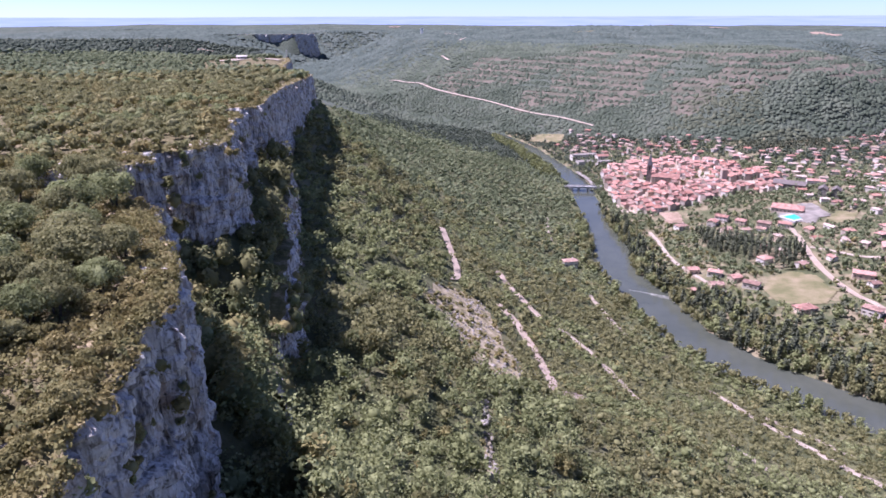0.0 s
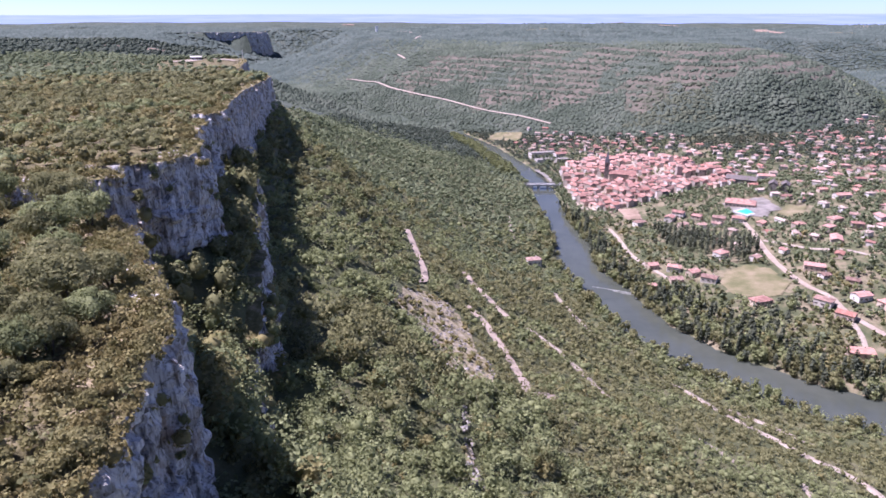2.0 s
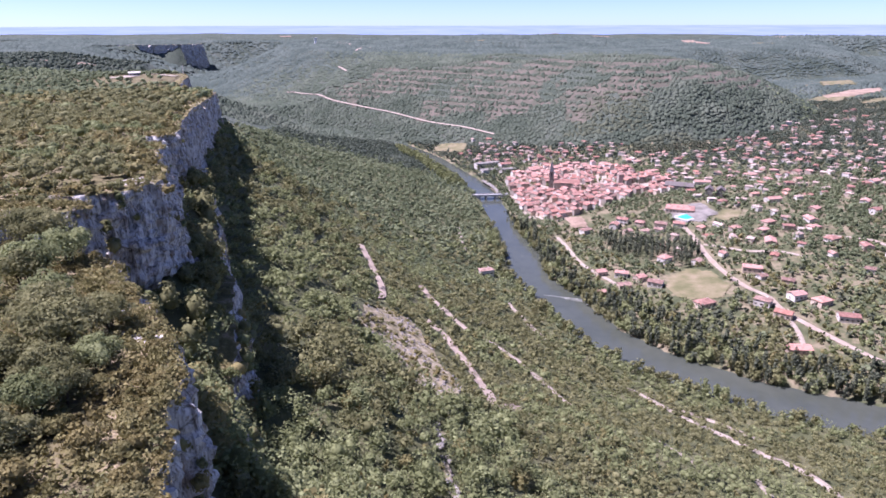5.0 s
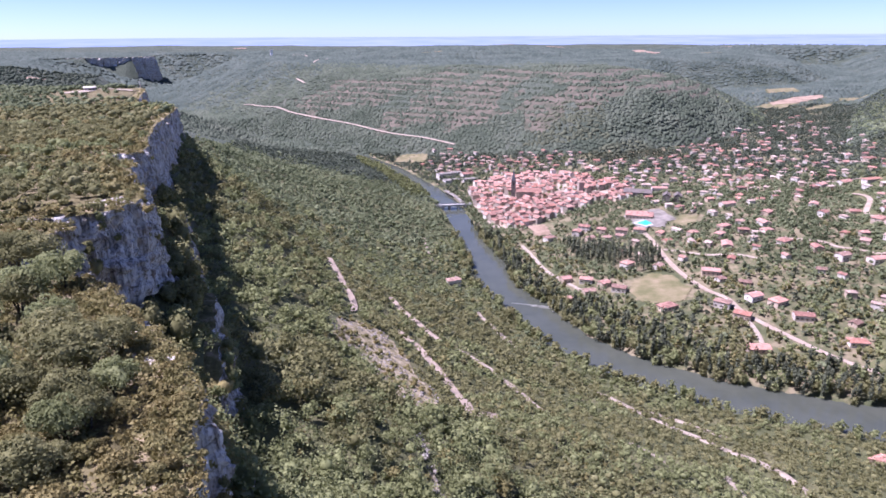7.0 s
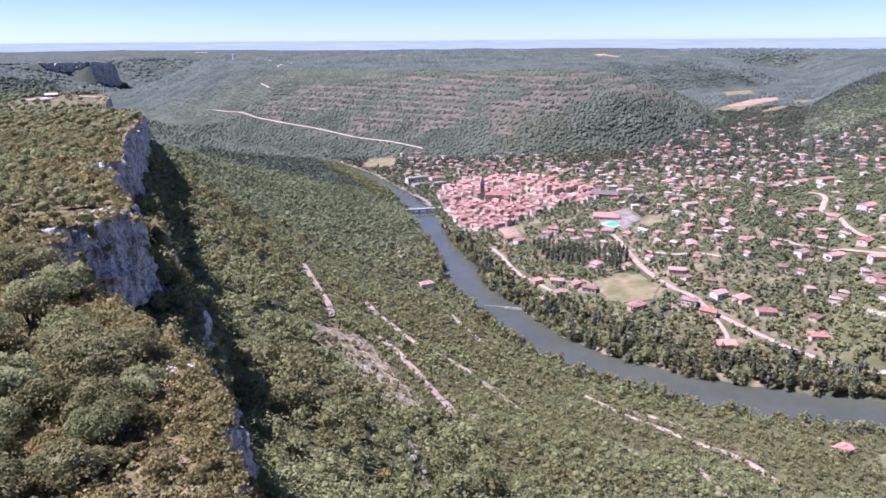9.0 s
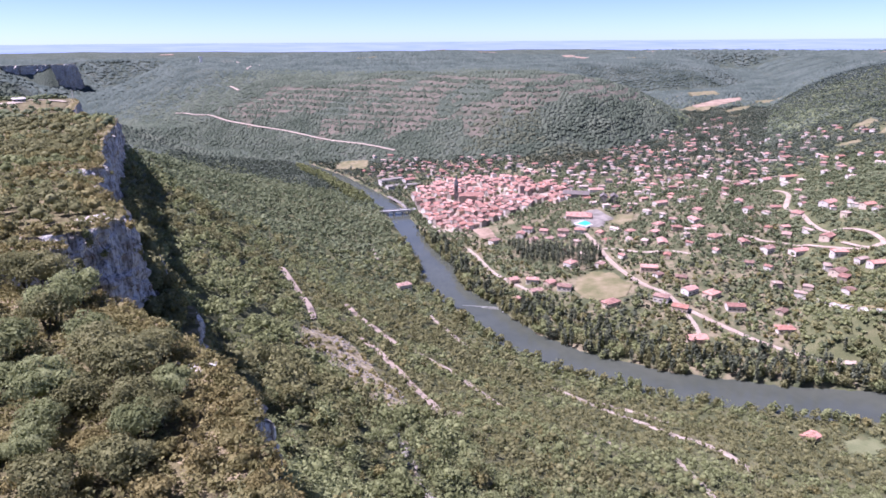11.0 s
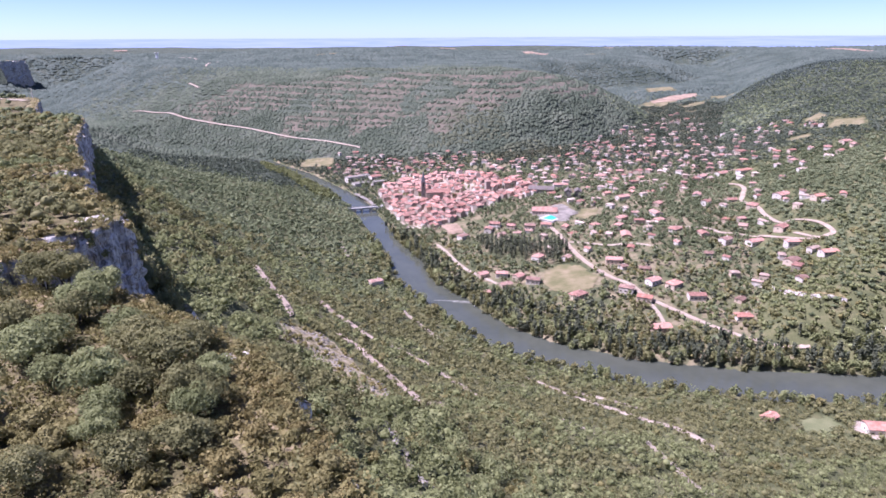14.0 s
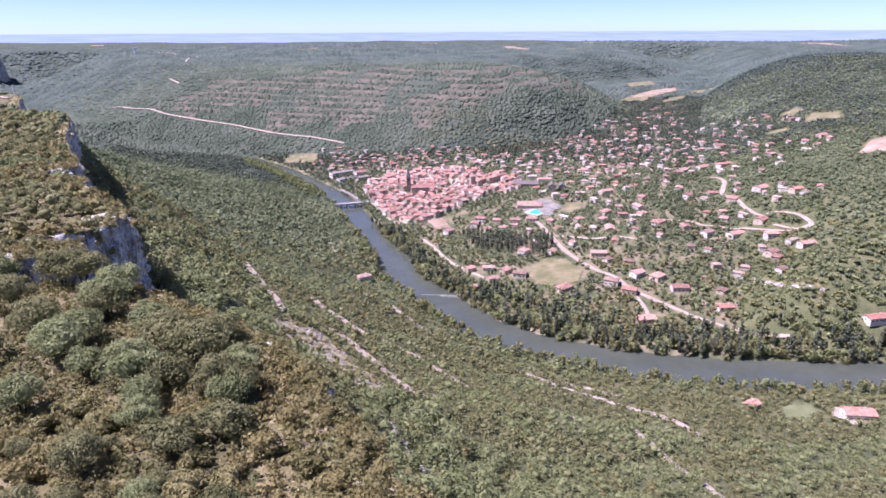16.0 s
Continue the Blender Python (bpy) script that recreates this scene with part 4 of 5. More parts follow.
q = np.array([(0, 3, 2, 1), (4, 5, 6, 7), (0, 1, 5, 4), (1, 2, 6, 5), (2, 3, 7, 6), (3, 0, 4, 7)])
SLATE = material("grey_slate", [(0.10, 0.10, 0.11), (0.18, 0.18, 0.19)], 2, 0.3, 0.7, 0.3, 0.2)
part("spire", mesh_of("spire", v, q, [SLATE]), church, "slender grey slate spire")
for turn in (0, 90, 180, 270):
    c = []
    block(c, (-0.7, -3.2, 20), (0.7, -3.0, 24.5))
    louvre = part("belfry_window", joined("belfry_window", c, GLASS), church)
    louvre.rotation_euler = (0, 0, radians(turn))
nave = []
block(nave, (4, -7.5, -2), (40, 6.5, 12))
part("nave", joined("nave", nave, PLASTER[2]), church)
r = part("roof", joined("roof", roof_pieces(36, 14, 12.02, 4.5), TILE[0]), church, "long pink tiled nave roof")
r.location = (22, -0.5, 0)
for x in np.arange(8, 38, 6):
    c = []
    block(c, (x - 0.6, -8.3, -2), (x + 0.6, -7.4, 10))
    part("buttress", joined("buttress", c, PLASTER[2]), church)
church.rotation_euler = (0, 0, radians(-18))

# a stone clock tower in the middle of the roofs
belfry = thing("town_hall_tower", "square pale stone tower rising over the roofs", "tower", at=(369, 847, ground_at(369, 847)))
c = []
block(c, (-3.5, -3.5, -2), (3.5, 3.5, 20))
part("shaft", joined("shaft", c, PLASTER[2]), belfry)
part("roof", joined("roof", roof_pieces(7, 7, 20.02, 2.6, hip=3.4), TILE[2]), belfry)

# school blocks on the quay upstream of the bridge
for x, y, w, d, h, turn in ((236, 1092, 44, 12, 7, 14), (262, 1072, 20, 14, 6, 14), (232, 1052, 30, 14, 5, 10), (258, 1035, 26, 10, 6, 10)):
    ob = house(w, d, h, GREY_STONE if w > 25 else TILE[0], PLASTER[1], name="school_block", label="low pale school block with a flat roof on the quay", group="school blocks",
               rise=0.5 if w > 25 else 2.2, floors=2, chimney=False)
    ob.matrix_basis = pose(x, y, ground_at(x, y), 0, 0, turn)

# sports hall, pool and the grey vaulted sheds beside it
MILL_ROOF = material("old_brown_slate", [(0.12, 0.10, 0.09), (0.19, 0.165, 0.155)], 2, 0.3, 0.8, 0.3, 0.2)
hall = house(32, 22, 4, TILE[0], PLASTER[0], name="sports_hall", label="wide sports hall with a low pink roof beside the pool", rise=3.2, hip=10, floors=1, chimney=False)
tagged(hall, category="hall")
hall.matrix_basis = pose(387, 711, ground_at(387, 711), 0, 0, -30)
pool = thing("swimming_pool", "turquoise outdoor swimming pool with a pale paved edge", "pool", at=(384, 685, ground_at(384, 685) + 0.8))
c = []
block(c, (-18, -11, -3), (18, 11, 0.15))
part("paving", joined("paving", c, CONCRETE), pool)
c = []
block(c, (-13.5, -6.5, -1), (13.5, 6.5, 0.25))
TURQUOISE = material("pool_water", [(0.03, 0.42, 0.40), (0.05, 0.52, 0.48)], 6, 1, 0.1, 0.05, 0.5)
part("water", joined("water", c, TURQUOISE), pool, "bright turquoise water")
pool.rotation_euler = (0, 0, radians(28))
for x, y, w, d, h, turn in ((428, 792, 36, 11, 7, -32), (447, 752, 16, 9, 8, 58), (458, 744, 16, 9, 8, 58)):
    ob = house(w, d, h, MILL_ROOF, GREY_STONE, name="mill_building", label="grey-brown stone mill building with a dark roof", group="mill buildings", rise=d * 0.35, floors=2, chimney=False)
    tagged(ob, category="building")
    ob.matrix_basis = pose(x, y, ground_at(x, y), 0, 0, turn)

# the bridge: a deck with parapets on two piers and two banks
bridge = thing("bridge", "low concrete road bridge on two piers over the river", "bridge", at=(197, 897, 0))
c = []
block(c, (-27, -4.5, 5.6), (27, 4.5, 6.8))
part("deck", joined("deck", c, CONCRETE), bridge)
for s in (-1, 1):
    c = []
    block(c, (-27, s * 4.3 - 0.2, 6.8), (27, s * 4.3 + 0.2, 7.9))
    part("parapet", joined("parapet", c, CONCRETE), bridge)
for x in (-6.5, 6.5):
    c = []
    block(c, (x - 1.1, -4.2, -3), (x + 1.1, 4.2, 5.62))
    block(c, (x - 0.7, -5.4, -3), (x + 0.7, -4.2, 2.5))
    part("pier", joined("pier", c, CONCRETE), bridge)
for s in (-1, 1):
    c = []
    block(c, (min(s * 15, s * 27), -5, -3), (max(s * 15, s * 27), 5, 5.62))
    part("abutment", joined("abutment", c, CONCRETE), bridge)
bridge.rotation_euler = (0, 0, radians(-4))
run, _ = along(ring((217, 915), (218, 940), (216, 965), (213, 985), (210, 1000)), np.zeros(5), 4)
out = normals(run)
prof = [(-1.2, -2), (-1.0, 4.5), (0.0, 5.2), (3.5, 5.3), (6, 4.5)]
p = np.array([np.column_stack([run - out * o, np.full(len(run), z)]) for o, z in prof])
tagged(new("quay_wall", mesh_of("quay_wall", p.reshape(-1, 3), sheet(5, len(run)), [GREY_STONE])), "pale stone quay with a promenade along the river", "quay", kind="structure")

# the weir, with white water at its far end
FOAM = material("white_water", [(0.20, 0.22, 0.21), (0.55, 0.57, 0.56), (0.8, 0.8, 0.8)], 1.2, 0.3, 0.6, 0.4, 0.3)
WET_STONE = material("wet_stone", [(0.07, 0.075, 0.06), (0.14, 0.145, 0.125), (0.26, 0.26, 0.24)], 3, 0.5, 0.4, 0.4, 0.4)
weir = thing("weir", "low stone weir across the river with white water", "weir", at=(188, 529, 0))
n = 40
t = np.linspace(-25, 25, n)
prof = [(-2.2, 0.4), (-0.8, 0.98), (0.4, 0.98), (2.2, 0.45), (4.0, -0.3)]
p = np.array([np.stack([t, -o + 0.5 * rough(t, 0 * t + o, 3, 81), z + 0.12 * rough(t, 0 * t + o, 2, 82)], -1) for o, z in prof])
part("sill", mesh_of("sill", p.reshape(-1, 3), sheet(5, n)[:, ::-1], [WET_STONE]), weir)
t = np.linspace(14, 24, 24)
prof = [(0.2, 1.3), (2.2, 0.9), (4.5, 0.5), (7.5, 0.15), (9.5, 0.02)]
p = np.array([np.stack([t, -o + 0.8 * rough(t, 0 * t + o, 3, 83), z + 0.3 * rough(t, 0 * t + o, 1.2, 84)], -1) for o, z in prof])
part("white_water", mesh_of("white_water", p.reshape(-1, 3), sheet(5, 24)[:, ::-1], [FOAM]), weir, "foaming white water")
weir.rotation_euler = (0, 0, radians(-27))

# far water tower on the plateau
WHITE_PAINT = material("white_paint", [(0.74, 0.73, 0.72), (0.82, 0.81, 0.80)], 5, 0.5, 0.7, 0.1, 0.3)
tower = thing("water_tower", "tall slender white water tower on the far plateau", "tower", at=(-91, 3080, ground_at(-91, 3080)))
bm = bmesh.new()
bmesh.ops.create_cone(bm, cap_ends=True, segments=20, radius1=5.5, radius2=4.5, depth=44, matrix=Matrix.Translation((0, 0, 20)))
me = bpy.data.meshes.new("shaft")
bm.to_mesh(me)
bm.free()
me.materials.append(WHITE_PAINT)
part("shaft", me, tower)
bm = bmesh.new()
bmesh.ops.create_cone(bm, cap_ends=True, segments=24, radius1=5, radius2=8, depth=9, matrix=Matrix.Translation((0, 0, 46)))
me = bpy.data.meshes.new("tank")
bm.to_mesh(me)
bm.free()
me.materials.append(WHITE_PAINT)
part("tank", me, tower)

# lookout on the plateau: a hut and a mast
hut = house(11, 6, 3, PLASTER[1], PLASTER[1], name="lookout_shelter", label="low white shelter on the rocky lookout", rise=1.0, chimney=False)
tagged(hut, category="shelter")
hut.matrix_basis = pose(-224, 764, ground_at(-224, 764), 0, 0, 15)
mast = thing("mast", "thin pale mast at the lookout's edge", "mast", at=(-182, 800, ground_at(-182, 800)))
bm = bmesh.new()
bmesh.ops.create_cone(bm, cap_ends=True, segments=8, radius1=0.45, radius2=0.25, depth=11, matrix=Matrix.Translation((0, 0, 4.5)))
me = bpy.data.meshes.new("pole")
bm.to_mesh(me)
bm.free()
me.materials.append(PLASTER[1])
part("pole", me, mast)

# ---------------------------------------------------------------- trees
rng = np.random.default_rng(7)


def ico():
    bm = bmesh.new()
    bmesh.ops.create_icosphere(bm, subdivisions=1, radius=1)
    v = np.array([p.co[:] for p in bm.verts])
    f = np.array([[p.index for p in q.verts] for q in bm.faces])
    bm.free()
    return v, f


ICO = ico()


def crowns(places, size, tall, quads, leaf, tone, lobes=5, core=0.62, loose=0.26):
    """Leaf clumps over lobes, and a core, for many crowns at once. places: (n, 3) feet; size: radius; tall: height; tone: material for each."""
    n = len(places)
    lob = rng.normal(size=(n, lobes, 3))
    lob /= np.linalg.norm(lob, axis=2, keepdims=True)
    clumpy = lobes >= 7
    if clumpy:
        lob[..., 2] = np.abs(lob[..., 2]) * 1.05 - 0.3
    lob *= rng.uniform(0.5, 0.78, (n, lobes, 1)) if clumpy else rng.uniform(0.25, 0.62, (n, lobes, 1))
    lob[:, 0] = 0
    lob_r = rng.uniform(0.26, 0.44, (n, lobes)) if clumpy else rng.uniform(0.42, 0.62, (n, lobes))
    lob_r[:, 0] = 0.7
    pick = rng.integers(0, lobes, (n, quads))
    way = rng.normal(size=(n, quads, 3))
    way[..., 2] += 0.35
    way /= np.linalg.norm(way, axis=2, keepdims=True)
    at = np.take_along_axis(lob, pick[..., None].repeat(3, 2), 1) + way * (np.take_along_axis(lob_r, pick, 1) * rng.uniform(0.8, 1.1, (n, quads)))[..., None]
    scale = np.stack([size, size, tall * 0.5], -1)[:, None]
    middle = places[:, None] + np.stack([0 * size, 0 * size, tall * 0.52], -1)[:, None]
    centre = middle + at * scale
    facing = way + rng.normal(scale=loose, size=way.shape)
    facing /= np.linalg.norm(facing, axis=2, keepdims=True)
    u = np.cross(facing, rng.normal(size=way.shape))
    u /= np.linalg.norm(u, axis=2, keepdims=True) + 1e-9
    w = np.cross(facing, u)
    half = leaf[:, None] * rng.uniform(0.6, 1.3, (n, quads)) if np.ndim(leaf) else leaf * rng.uniform(0.6, 1.3, (n, quads))
    u, w = u * half[..., None], w * (half * rng.uniform(0.55, 0.9, half.shape))[..., None]
    bend = facing * (half * 0.35)[..., None]
    corners = np.stack([centre - u - bend, centre - w * 1.0, centre + u - bend * rng.uniform(0, 1, (n, quads, 1)), centre + w], 2)
    verts = [corners.reshape(-1, 3)]
    base = np.arange(n * quads * 4).reshape(-1, 4)
    faces = [np.concatenate([base[:, [0, 1, 2]], base[:, [0, 2, 3]]])]
    tones = [np.tile(np.repeat(tone, quads), 2)]
    if not core:
        return verts[0], faces[0], tones[0]
    v, f = ICO
    body = middle + (v[None] * (1 + rng.uniform(-0.12, 0.12, (n, len(v), 1)))) * scale * core
    verts.append(body.reshape(-1, 3))
    faces.append((f[None] + (n * quads * 4 + np.arange(n) * len(v))[:, None, None]).reshape(-1, 3))
    tones.append(np.repeat(tone, len(f)))
    return np.concatenate(verts), np.concatenate(faces), np.concatenate(tones)


def wood(name, label, places, size, tall, quads, leaf, tone, **more):
    v, f, t = crowns(places, size, tall, quads, leaf, tone, **more)
    ob = new(name, mesh_of(name, v, f, LEAF, t, smooth=True))
    return tagged(ob, label, "trees", kind="stuff")


def scatter(x0, x1, y0, y1, spacing, jitter=0.62):
    x, y = np.meshgrid(np.arange(x0, x1, spacing), np.arange(y0, y1, spacing))
    x = x + (np.arange(x.shape[0])[:, None] % 2) * spacing * 0.5
    x, y = x.ravel(), y.ravel()
    return x + rng.uniform(-jitter, jitter, x.shape) * spacing, y + rng.uniform(-jitter, jitter, x.shape) * spacing


def tones_of(x, y, weights, size, seed):
    """A tone for each tree, in drifts, from weights over the leaf materials."""
    v = np.clip(0.5 + 0.75 * rough(x, y, size, seed) + rng.uniform(-0.16, 0.16, x.shape), 0, 0.999)
    return np.searchsorted(np.cumsum(np.array(weights) / np.sum(weights)), v, side="right").clip(0, len(weights) - 1)


def in_view(x, y, slack=40):
    """The fan of land within the camera's view along its path, with slack."""
    return (y > -10) & (x > -90 - 0.75 * (y + 40) - slack) & (x < 40 + 1.62 * (y + 60) + slack)


def painted(x, y, tone):
    """The dark plantations at the foot of the hill keep their own tone."""
    soft_edge = 25 * rough(x, y, 40, 135)
    return np.where(inside(x + soft_edge, y - soft_edge, DARK_WOOD) | inside(x + 0.4 * soft_edge, y, DARK_GROVE), 4, tone)


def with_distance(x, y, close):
    """Swaps in cooler, bluer leaf tones with distance: aerial haze painted into the colour."""
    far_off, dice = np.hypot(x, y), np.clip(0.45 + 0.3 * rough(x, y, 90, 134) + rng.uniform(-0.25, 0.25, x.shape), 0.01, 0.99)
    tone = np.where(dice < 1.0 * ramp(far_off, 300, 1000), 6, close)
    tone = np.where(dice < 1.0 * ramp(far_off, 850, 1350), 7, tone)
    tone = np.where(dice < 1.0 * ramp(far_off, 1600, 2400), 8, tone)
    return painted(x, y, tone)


# near scrub oaks and box bushes on the brink, each a thing with stems and a crown
def stems(size, tall, count):
    """Short forked stems under a crown, tapering and leaning out."""
    v, f, n = [], [], 0
    for k in range(count):
        a = 2 * math.pi * (k + 0.3) / count
        pts = [np.array((0.12 * math.cos(a), 0.12 * math.sin(a), -0.5)), np.array((size * 0.18 * math.cos(a), size * 0.18 * math.sin(a), tall * 0.3)),
               np.array((size * 0.5 * math.cos(a + 0.5), size * 0.5 * math.sin(a + 0.5), tall * 0.68))]
        for p, r in zip(pts, (0.14, 0.10, 0.03)):
            for j in range(5):
                v.append(p + r * np.array((math.cos(j * 1.2566), math.sin(j * 1.2566), 0)))
        for s in range(2):
            for j in range(5):
                f.append((n + s * 5 + j, n + s * 5 + (j + 1) % 5, n + s * 5 + 5 + (j + 1) % 5, n + s * 5 + 5 + j))
        n += 15
    return mesh_of("trunk", np.array(v), np.array(f), [BARK], smooth=True)


BUSH = ["dark green holm oak bush on the cliff top", "olive-green box bush on the cliff top", "dry yellow-brown shrub at the cliff's brink", "grey-green oak bush on the cliff top"]
bushes = []
for k in range(16):
    tone = (0, 0, 3, 0, 1, 3, 0, 1, 2, 0, 3, 2, 1, 0, 3, 1)[k]
    big = tone in (0, 3)
    size, tall = (3.3, 5.4) if big else (1.7, 2.0)
    ob = thing("shrub", BUSH[tone], "shrub", "shrubs on the plateau")
    q = 3000 if big else 900
    v, f, t = crowns(np.zeros((1, 3)), np.array([size]), np.array([tall]), q, 0.155 if big else 0.135, np.array([tone]), lobes=22 if big else 11, core=0.5, loose=0.3)
    part("crown", mesh_of("crown", v, f, LEAF, t, smooth=True), ob)
    part("trunk", stems(size, tall, 4), ob)
    bushes.append((ob, tone, size))
LARGE = [(-64, 111, 4.5), (-50, 84, 4.8), (-59, 80, 4.2), (-55, 78, 3.6), (-48, 73.5, 3.3), (-58, 73, 3.0), (-55, 60, 3.6), (-49, 61, 3.4), (-45, 70, 2.8), (-66, 86, 3.2), (-73, 131, 4.4),
         (-75, 106, 4.2), (-80, 120, 4.0), (-70, 93, 4.4), (-65, 61, 3.0), (-73, 78, 3.2), (-54, 90, 4.2), (-47, 68, 3.0), (-69, 129, 4.6), (-65, 109, 4.0), (-68, 99, 4.2), (-46, 89, 3.2),
         (-62, 120, 4.2), (-44, 78, 3.0), (-57, 98, 3.6), (-84, 132, 4.0), (-88, 112, 4.0), (-82, 98, 3.6)]
placed, spare = [], {True: [b for b in bushes if b[1] in (0, 3)], False: [b for b in bushes if b[1] in (1, 2)]}
started = set()


def plant(x, y, r, big):
    ob, tone, size = spare[big][int(rng.integers(len(spare[big])))]
    s = r / size
    m = pose(x, y, ground_at(x, y) - 0.2, 0, 0, float(rng.uniform(0, 360)))
    if ob.name not in started:
        started.add(ob.name)
        ob.matrix_basis, made = m, ob
    else:
        made = copy_thing(ob, m)
    made.scale = (s, s, s * float(rng.uniform(0.85, 1.15)))
    placed.append((x, y, r))


for x, y, r in LARGE:
    plant(x, y, r * 1.12, True)
for x, y, r in ((-34.4, 54.5, 1.9), (-36, 59, 1.6), (-35.6, 66, 1.5), (-36, 73, 1.7), (-38.5, 82, 1.8), (-34.6, 49, 1.7), (-44, 92, 1.8), (-40, 61, 2.0)):
    plant(x, y, r, False)
x, y = scatter(-150, -28, 28, 150, 4.2)
rim_gap = near(x, y, EDGE)[0]
ok = inside(x, y, PLATEAU) & (rim_gap > 1.0) & in_view(x, y, 5)
for px, py, gap in zip(x[ok], y[ok], rim_gap[ok]):
    if len(placed) > 330:
        break
    crowd = min(math.hypot(px - a, py - b) - 0.75 * r for a, b, r in placed)
    r = min(crowd + 1.0, rng.uniform(1.3, 2.5)) if gap < 9 else min(crowd + 1.0, rng.uniform(1.5, 3.0))
    if r > 0.8:
        plant(float(px), float(py), float(r), bool(gap > 9 and rng.uniform() < 0.35))
for ob, tone, size in bushes:
    if ob.name not in started:
        plant(-60 - 3 * len(started), 135, 2.5, tone in (0, 3))

def bare_slab(x, y):
    """How far a place lies from the bare white slabs on the brink."""
    return np.minimum(np.hypot(x + 70, y - 186), np.hypot((x + 90) * 0.6, y - 157)) - 2.0


# low scrub between them, one mass
x, y = scatter(-160, -26, 22, 165, 1.6)
gap = near(x, y, EDGE)[0]
ok = inside(x, y, PLATEAU) & (gap > 0.3) & in_view(x, y, 5) & (rough(x, y, 6, 91) > -0.8) & (bare_slab(x, y) > 1)
x, y, gap = x[ok], y[ok], gap[ok]
r = rng.uniform(0.75, 1.7, x.shape)
tone = np.where(gap < 10, tones_of(x, y, [0.4, 2.6, 1.6], 9, 92), tones_of(x, y, [1.6, 3.0, 0.7, 0.9], 14, 93))
wood("scrub", "low dry olive and brown scrub on the plateau", np.stack([x, y, height(x, y) - 0.15], -1), r, r * rng.uniform(1.0, 1.5, x.shape), 38, 0.24, tone, lobes=4, core=0, loose=0.5)

x, y = scatter(-260, -60, 150, 330, 2.9)
gap = near(x, y, EDGE)[0]
ok = inside(x, y, PLATEAU) & (gap > 1.0) & (gap < 11 + 8 * rough(x, y, 30, 141)) & in_view(x, y, 5)
x, y = x[ok], y[ok]
r = rng.uniform(0.9, 2.0, x.shape)
wood("scrub", "low dry olive scrub along the plateau's edge", np.stack([x, y, height(x, y) - 0.2], -1), r, r * rng.uniform(1.0, 1.4, x.shape), 20, 0.42, tones_of(x, y, [1.2, 3.0, 1.0, 0.8], 12, 136), lobes=4, core=0, loose=0.5)

x, y = scatter(-150, -8, -70, 26, 2.6)
gap = near(x, y, EDGE)[0]
ok = inside(x, y, PLATEAU) & (gap > 1.0)
x, y = x[ok], y[ok]
r = rng.uniform(0.9, 2.4, x.shape)
wood("scrub", "low olive scrub on the plateau behind the brink", np.stack([x, y, height(x, y) - 0.2], -1), r, r * rng.uniform(1.0, 1.5, x.shape), 36, 0.26, tones_of(x, y, [1.6, 3.0, 0.8, 0.9], 12, 139), lobes=5, core=0, loose=0.5)
x, y = scatter(-30, 160, -70, 42, 7.0)
dr, side, half = near(x, y, RIVER, HALF_WIDTH)
ok = (side > 0) & (dr > half + 3) & ~inside(x, y, PLATEAU) & (near(x, y, EDGE)[0] > 4) & (clearance(x, y) > 3)
x, y = x[ok], y[ok]
r = rng.uniform(3.6, 6.2, x.shape)
wood("slope_wood", "oak wood on the slope below the near cliff", np.stack([x, y, height(x, y) - 0.6], -1), r, r * rng.uniform(1.35, 1.9, x.shape), 150, 0.55, tones_of(x, y, [2.8, 0.35, 0, 4.2], 45, 140), lobes=8, core=0.3)

# the rest of the plateau
x, y = scatter(-420, -60, 140, 420, 5.2)
gap = near(x, y, EDGE)[0]
ok = inside(x, y, PLATEAU) & (gap > 1.2) & in_view(x, y, 10) & ((gap > 5) | (rng.uniform(0, 1, x.shape) < 0.6)) & (bare_slab(x, y) > 2.5)
x, y, gap = x[ok], y[ok], gap[ok]
r = np.where(gap < 6, rng.uniform(1.2, 2.6, x.shape), rng.uniform(2.0, 4.3, x.shape))
tone = np.where(gap < 8, tones_of(x, y, [1.6, 2.0, 1.0, 0.6], 10, 94), tones_of(x, y, [5, 1.3, 0.1, 2.2], 28, 95))
wood("scrub_wood", "dense low oak scrub on the plateau", np.stack([x, y, height(x, y) - 0.4], -1), r, r * rng.uniform(1.15, 1.75, x.shape), 64, 0.5, tone, lobes=8, core=0.5, loose=0.35)


def plateau_wood(y0, y1, spacing, quads, leaf, label):
    x, y = scatter(-1700, -100, y0, y1, spacing)
    ok = (inside(x, y, PLATEAU) & in_view(x, y, 10) & ~((np.abs(x + 210) < 48) & (y > 690) & (y < 800) & (rng.uniform(0, 1, x.shape) < 0.75)) & (near(x, y, EDGE)[0] > 2) & (clearance(x, y) > 3) & (rng.uniform(0, 1, x.shape) < 0.94))
    x, y = x[ok], y[ok]
    r = rng.uniform(0.36, 0.68, x.shape) * spacing
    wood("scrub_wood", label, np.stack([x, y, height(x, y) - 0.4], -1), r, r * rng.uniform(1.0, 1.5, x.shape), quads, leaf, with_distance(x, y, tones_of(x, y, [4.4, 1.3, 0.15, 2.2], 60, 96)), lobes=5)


plateau_wood(415, 900, 7.4, 15, 1.0, "low oak wood around the lookout")
plateau_wood(900, 1700, 11.0, 8, 1.5, "wide low oak wood on the far plateau")

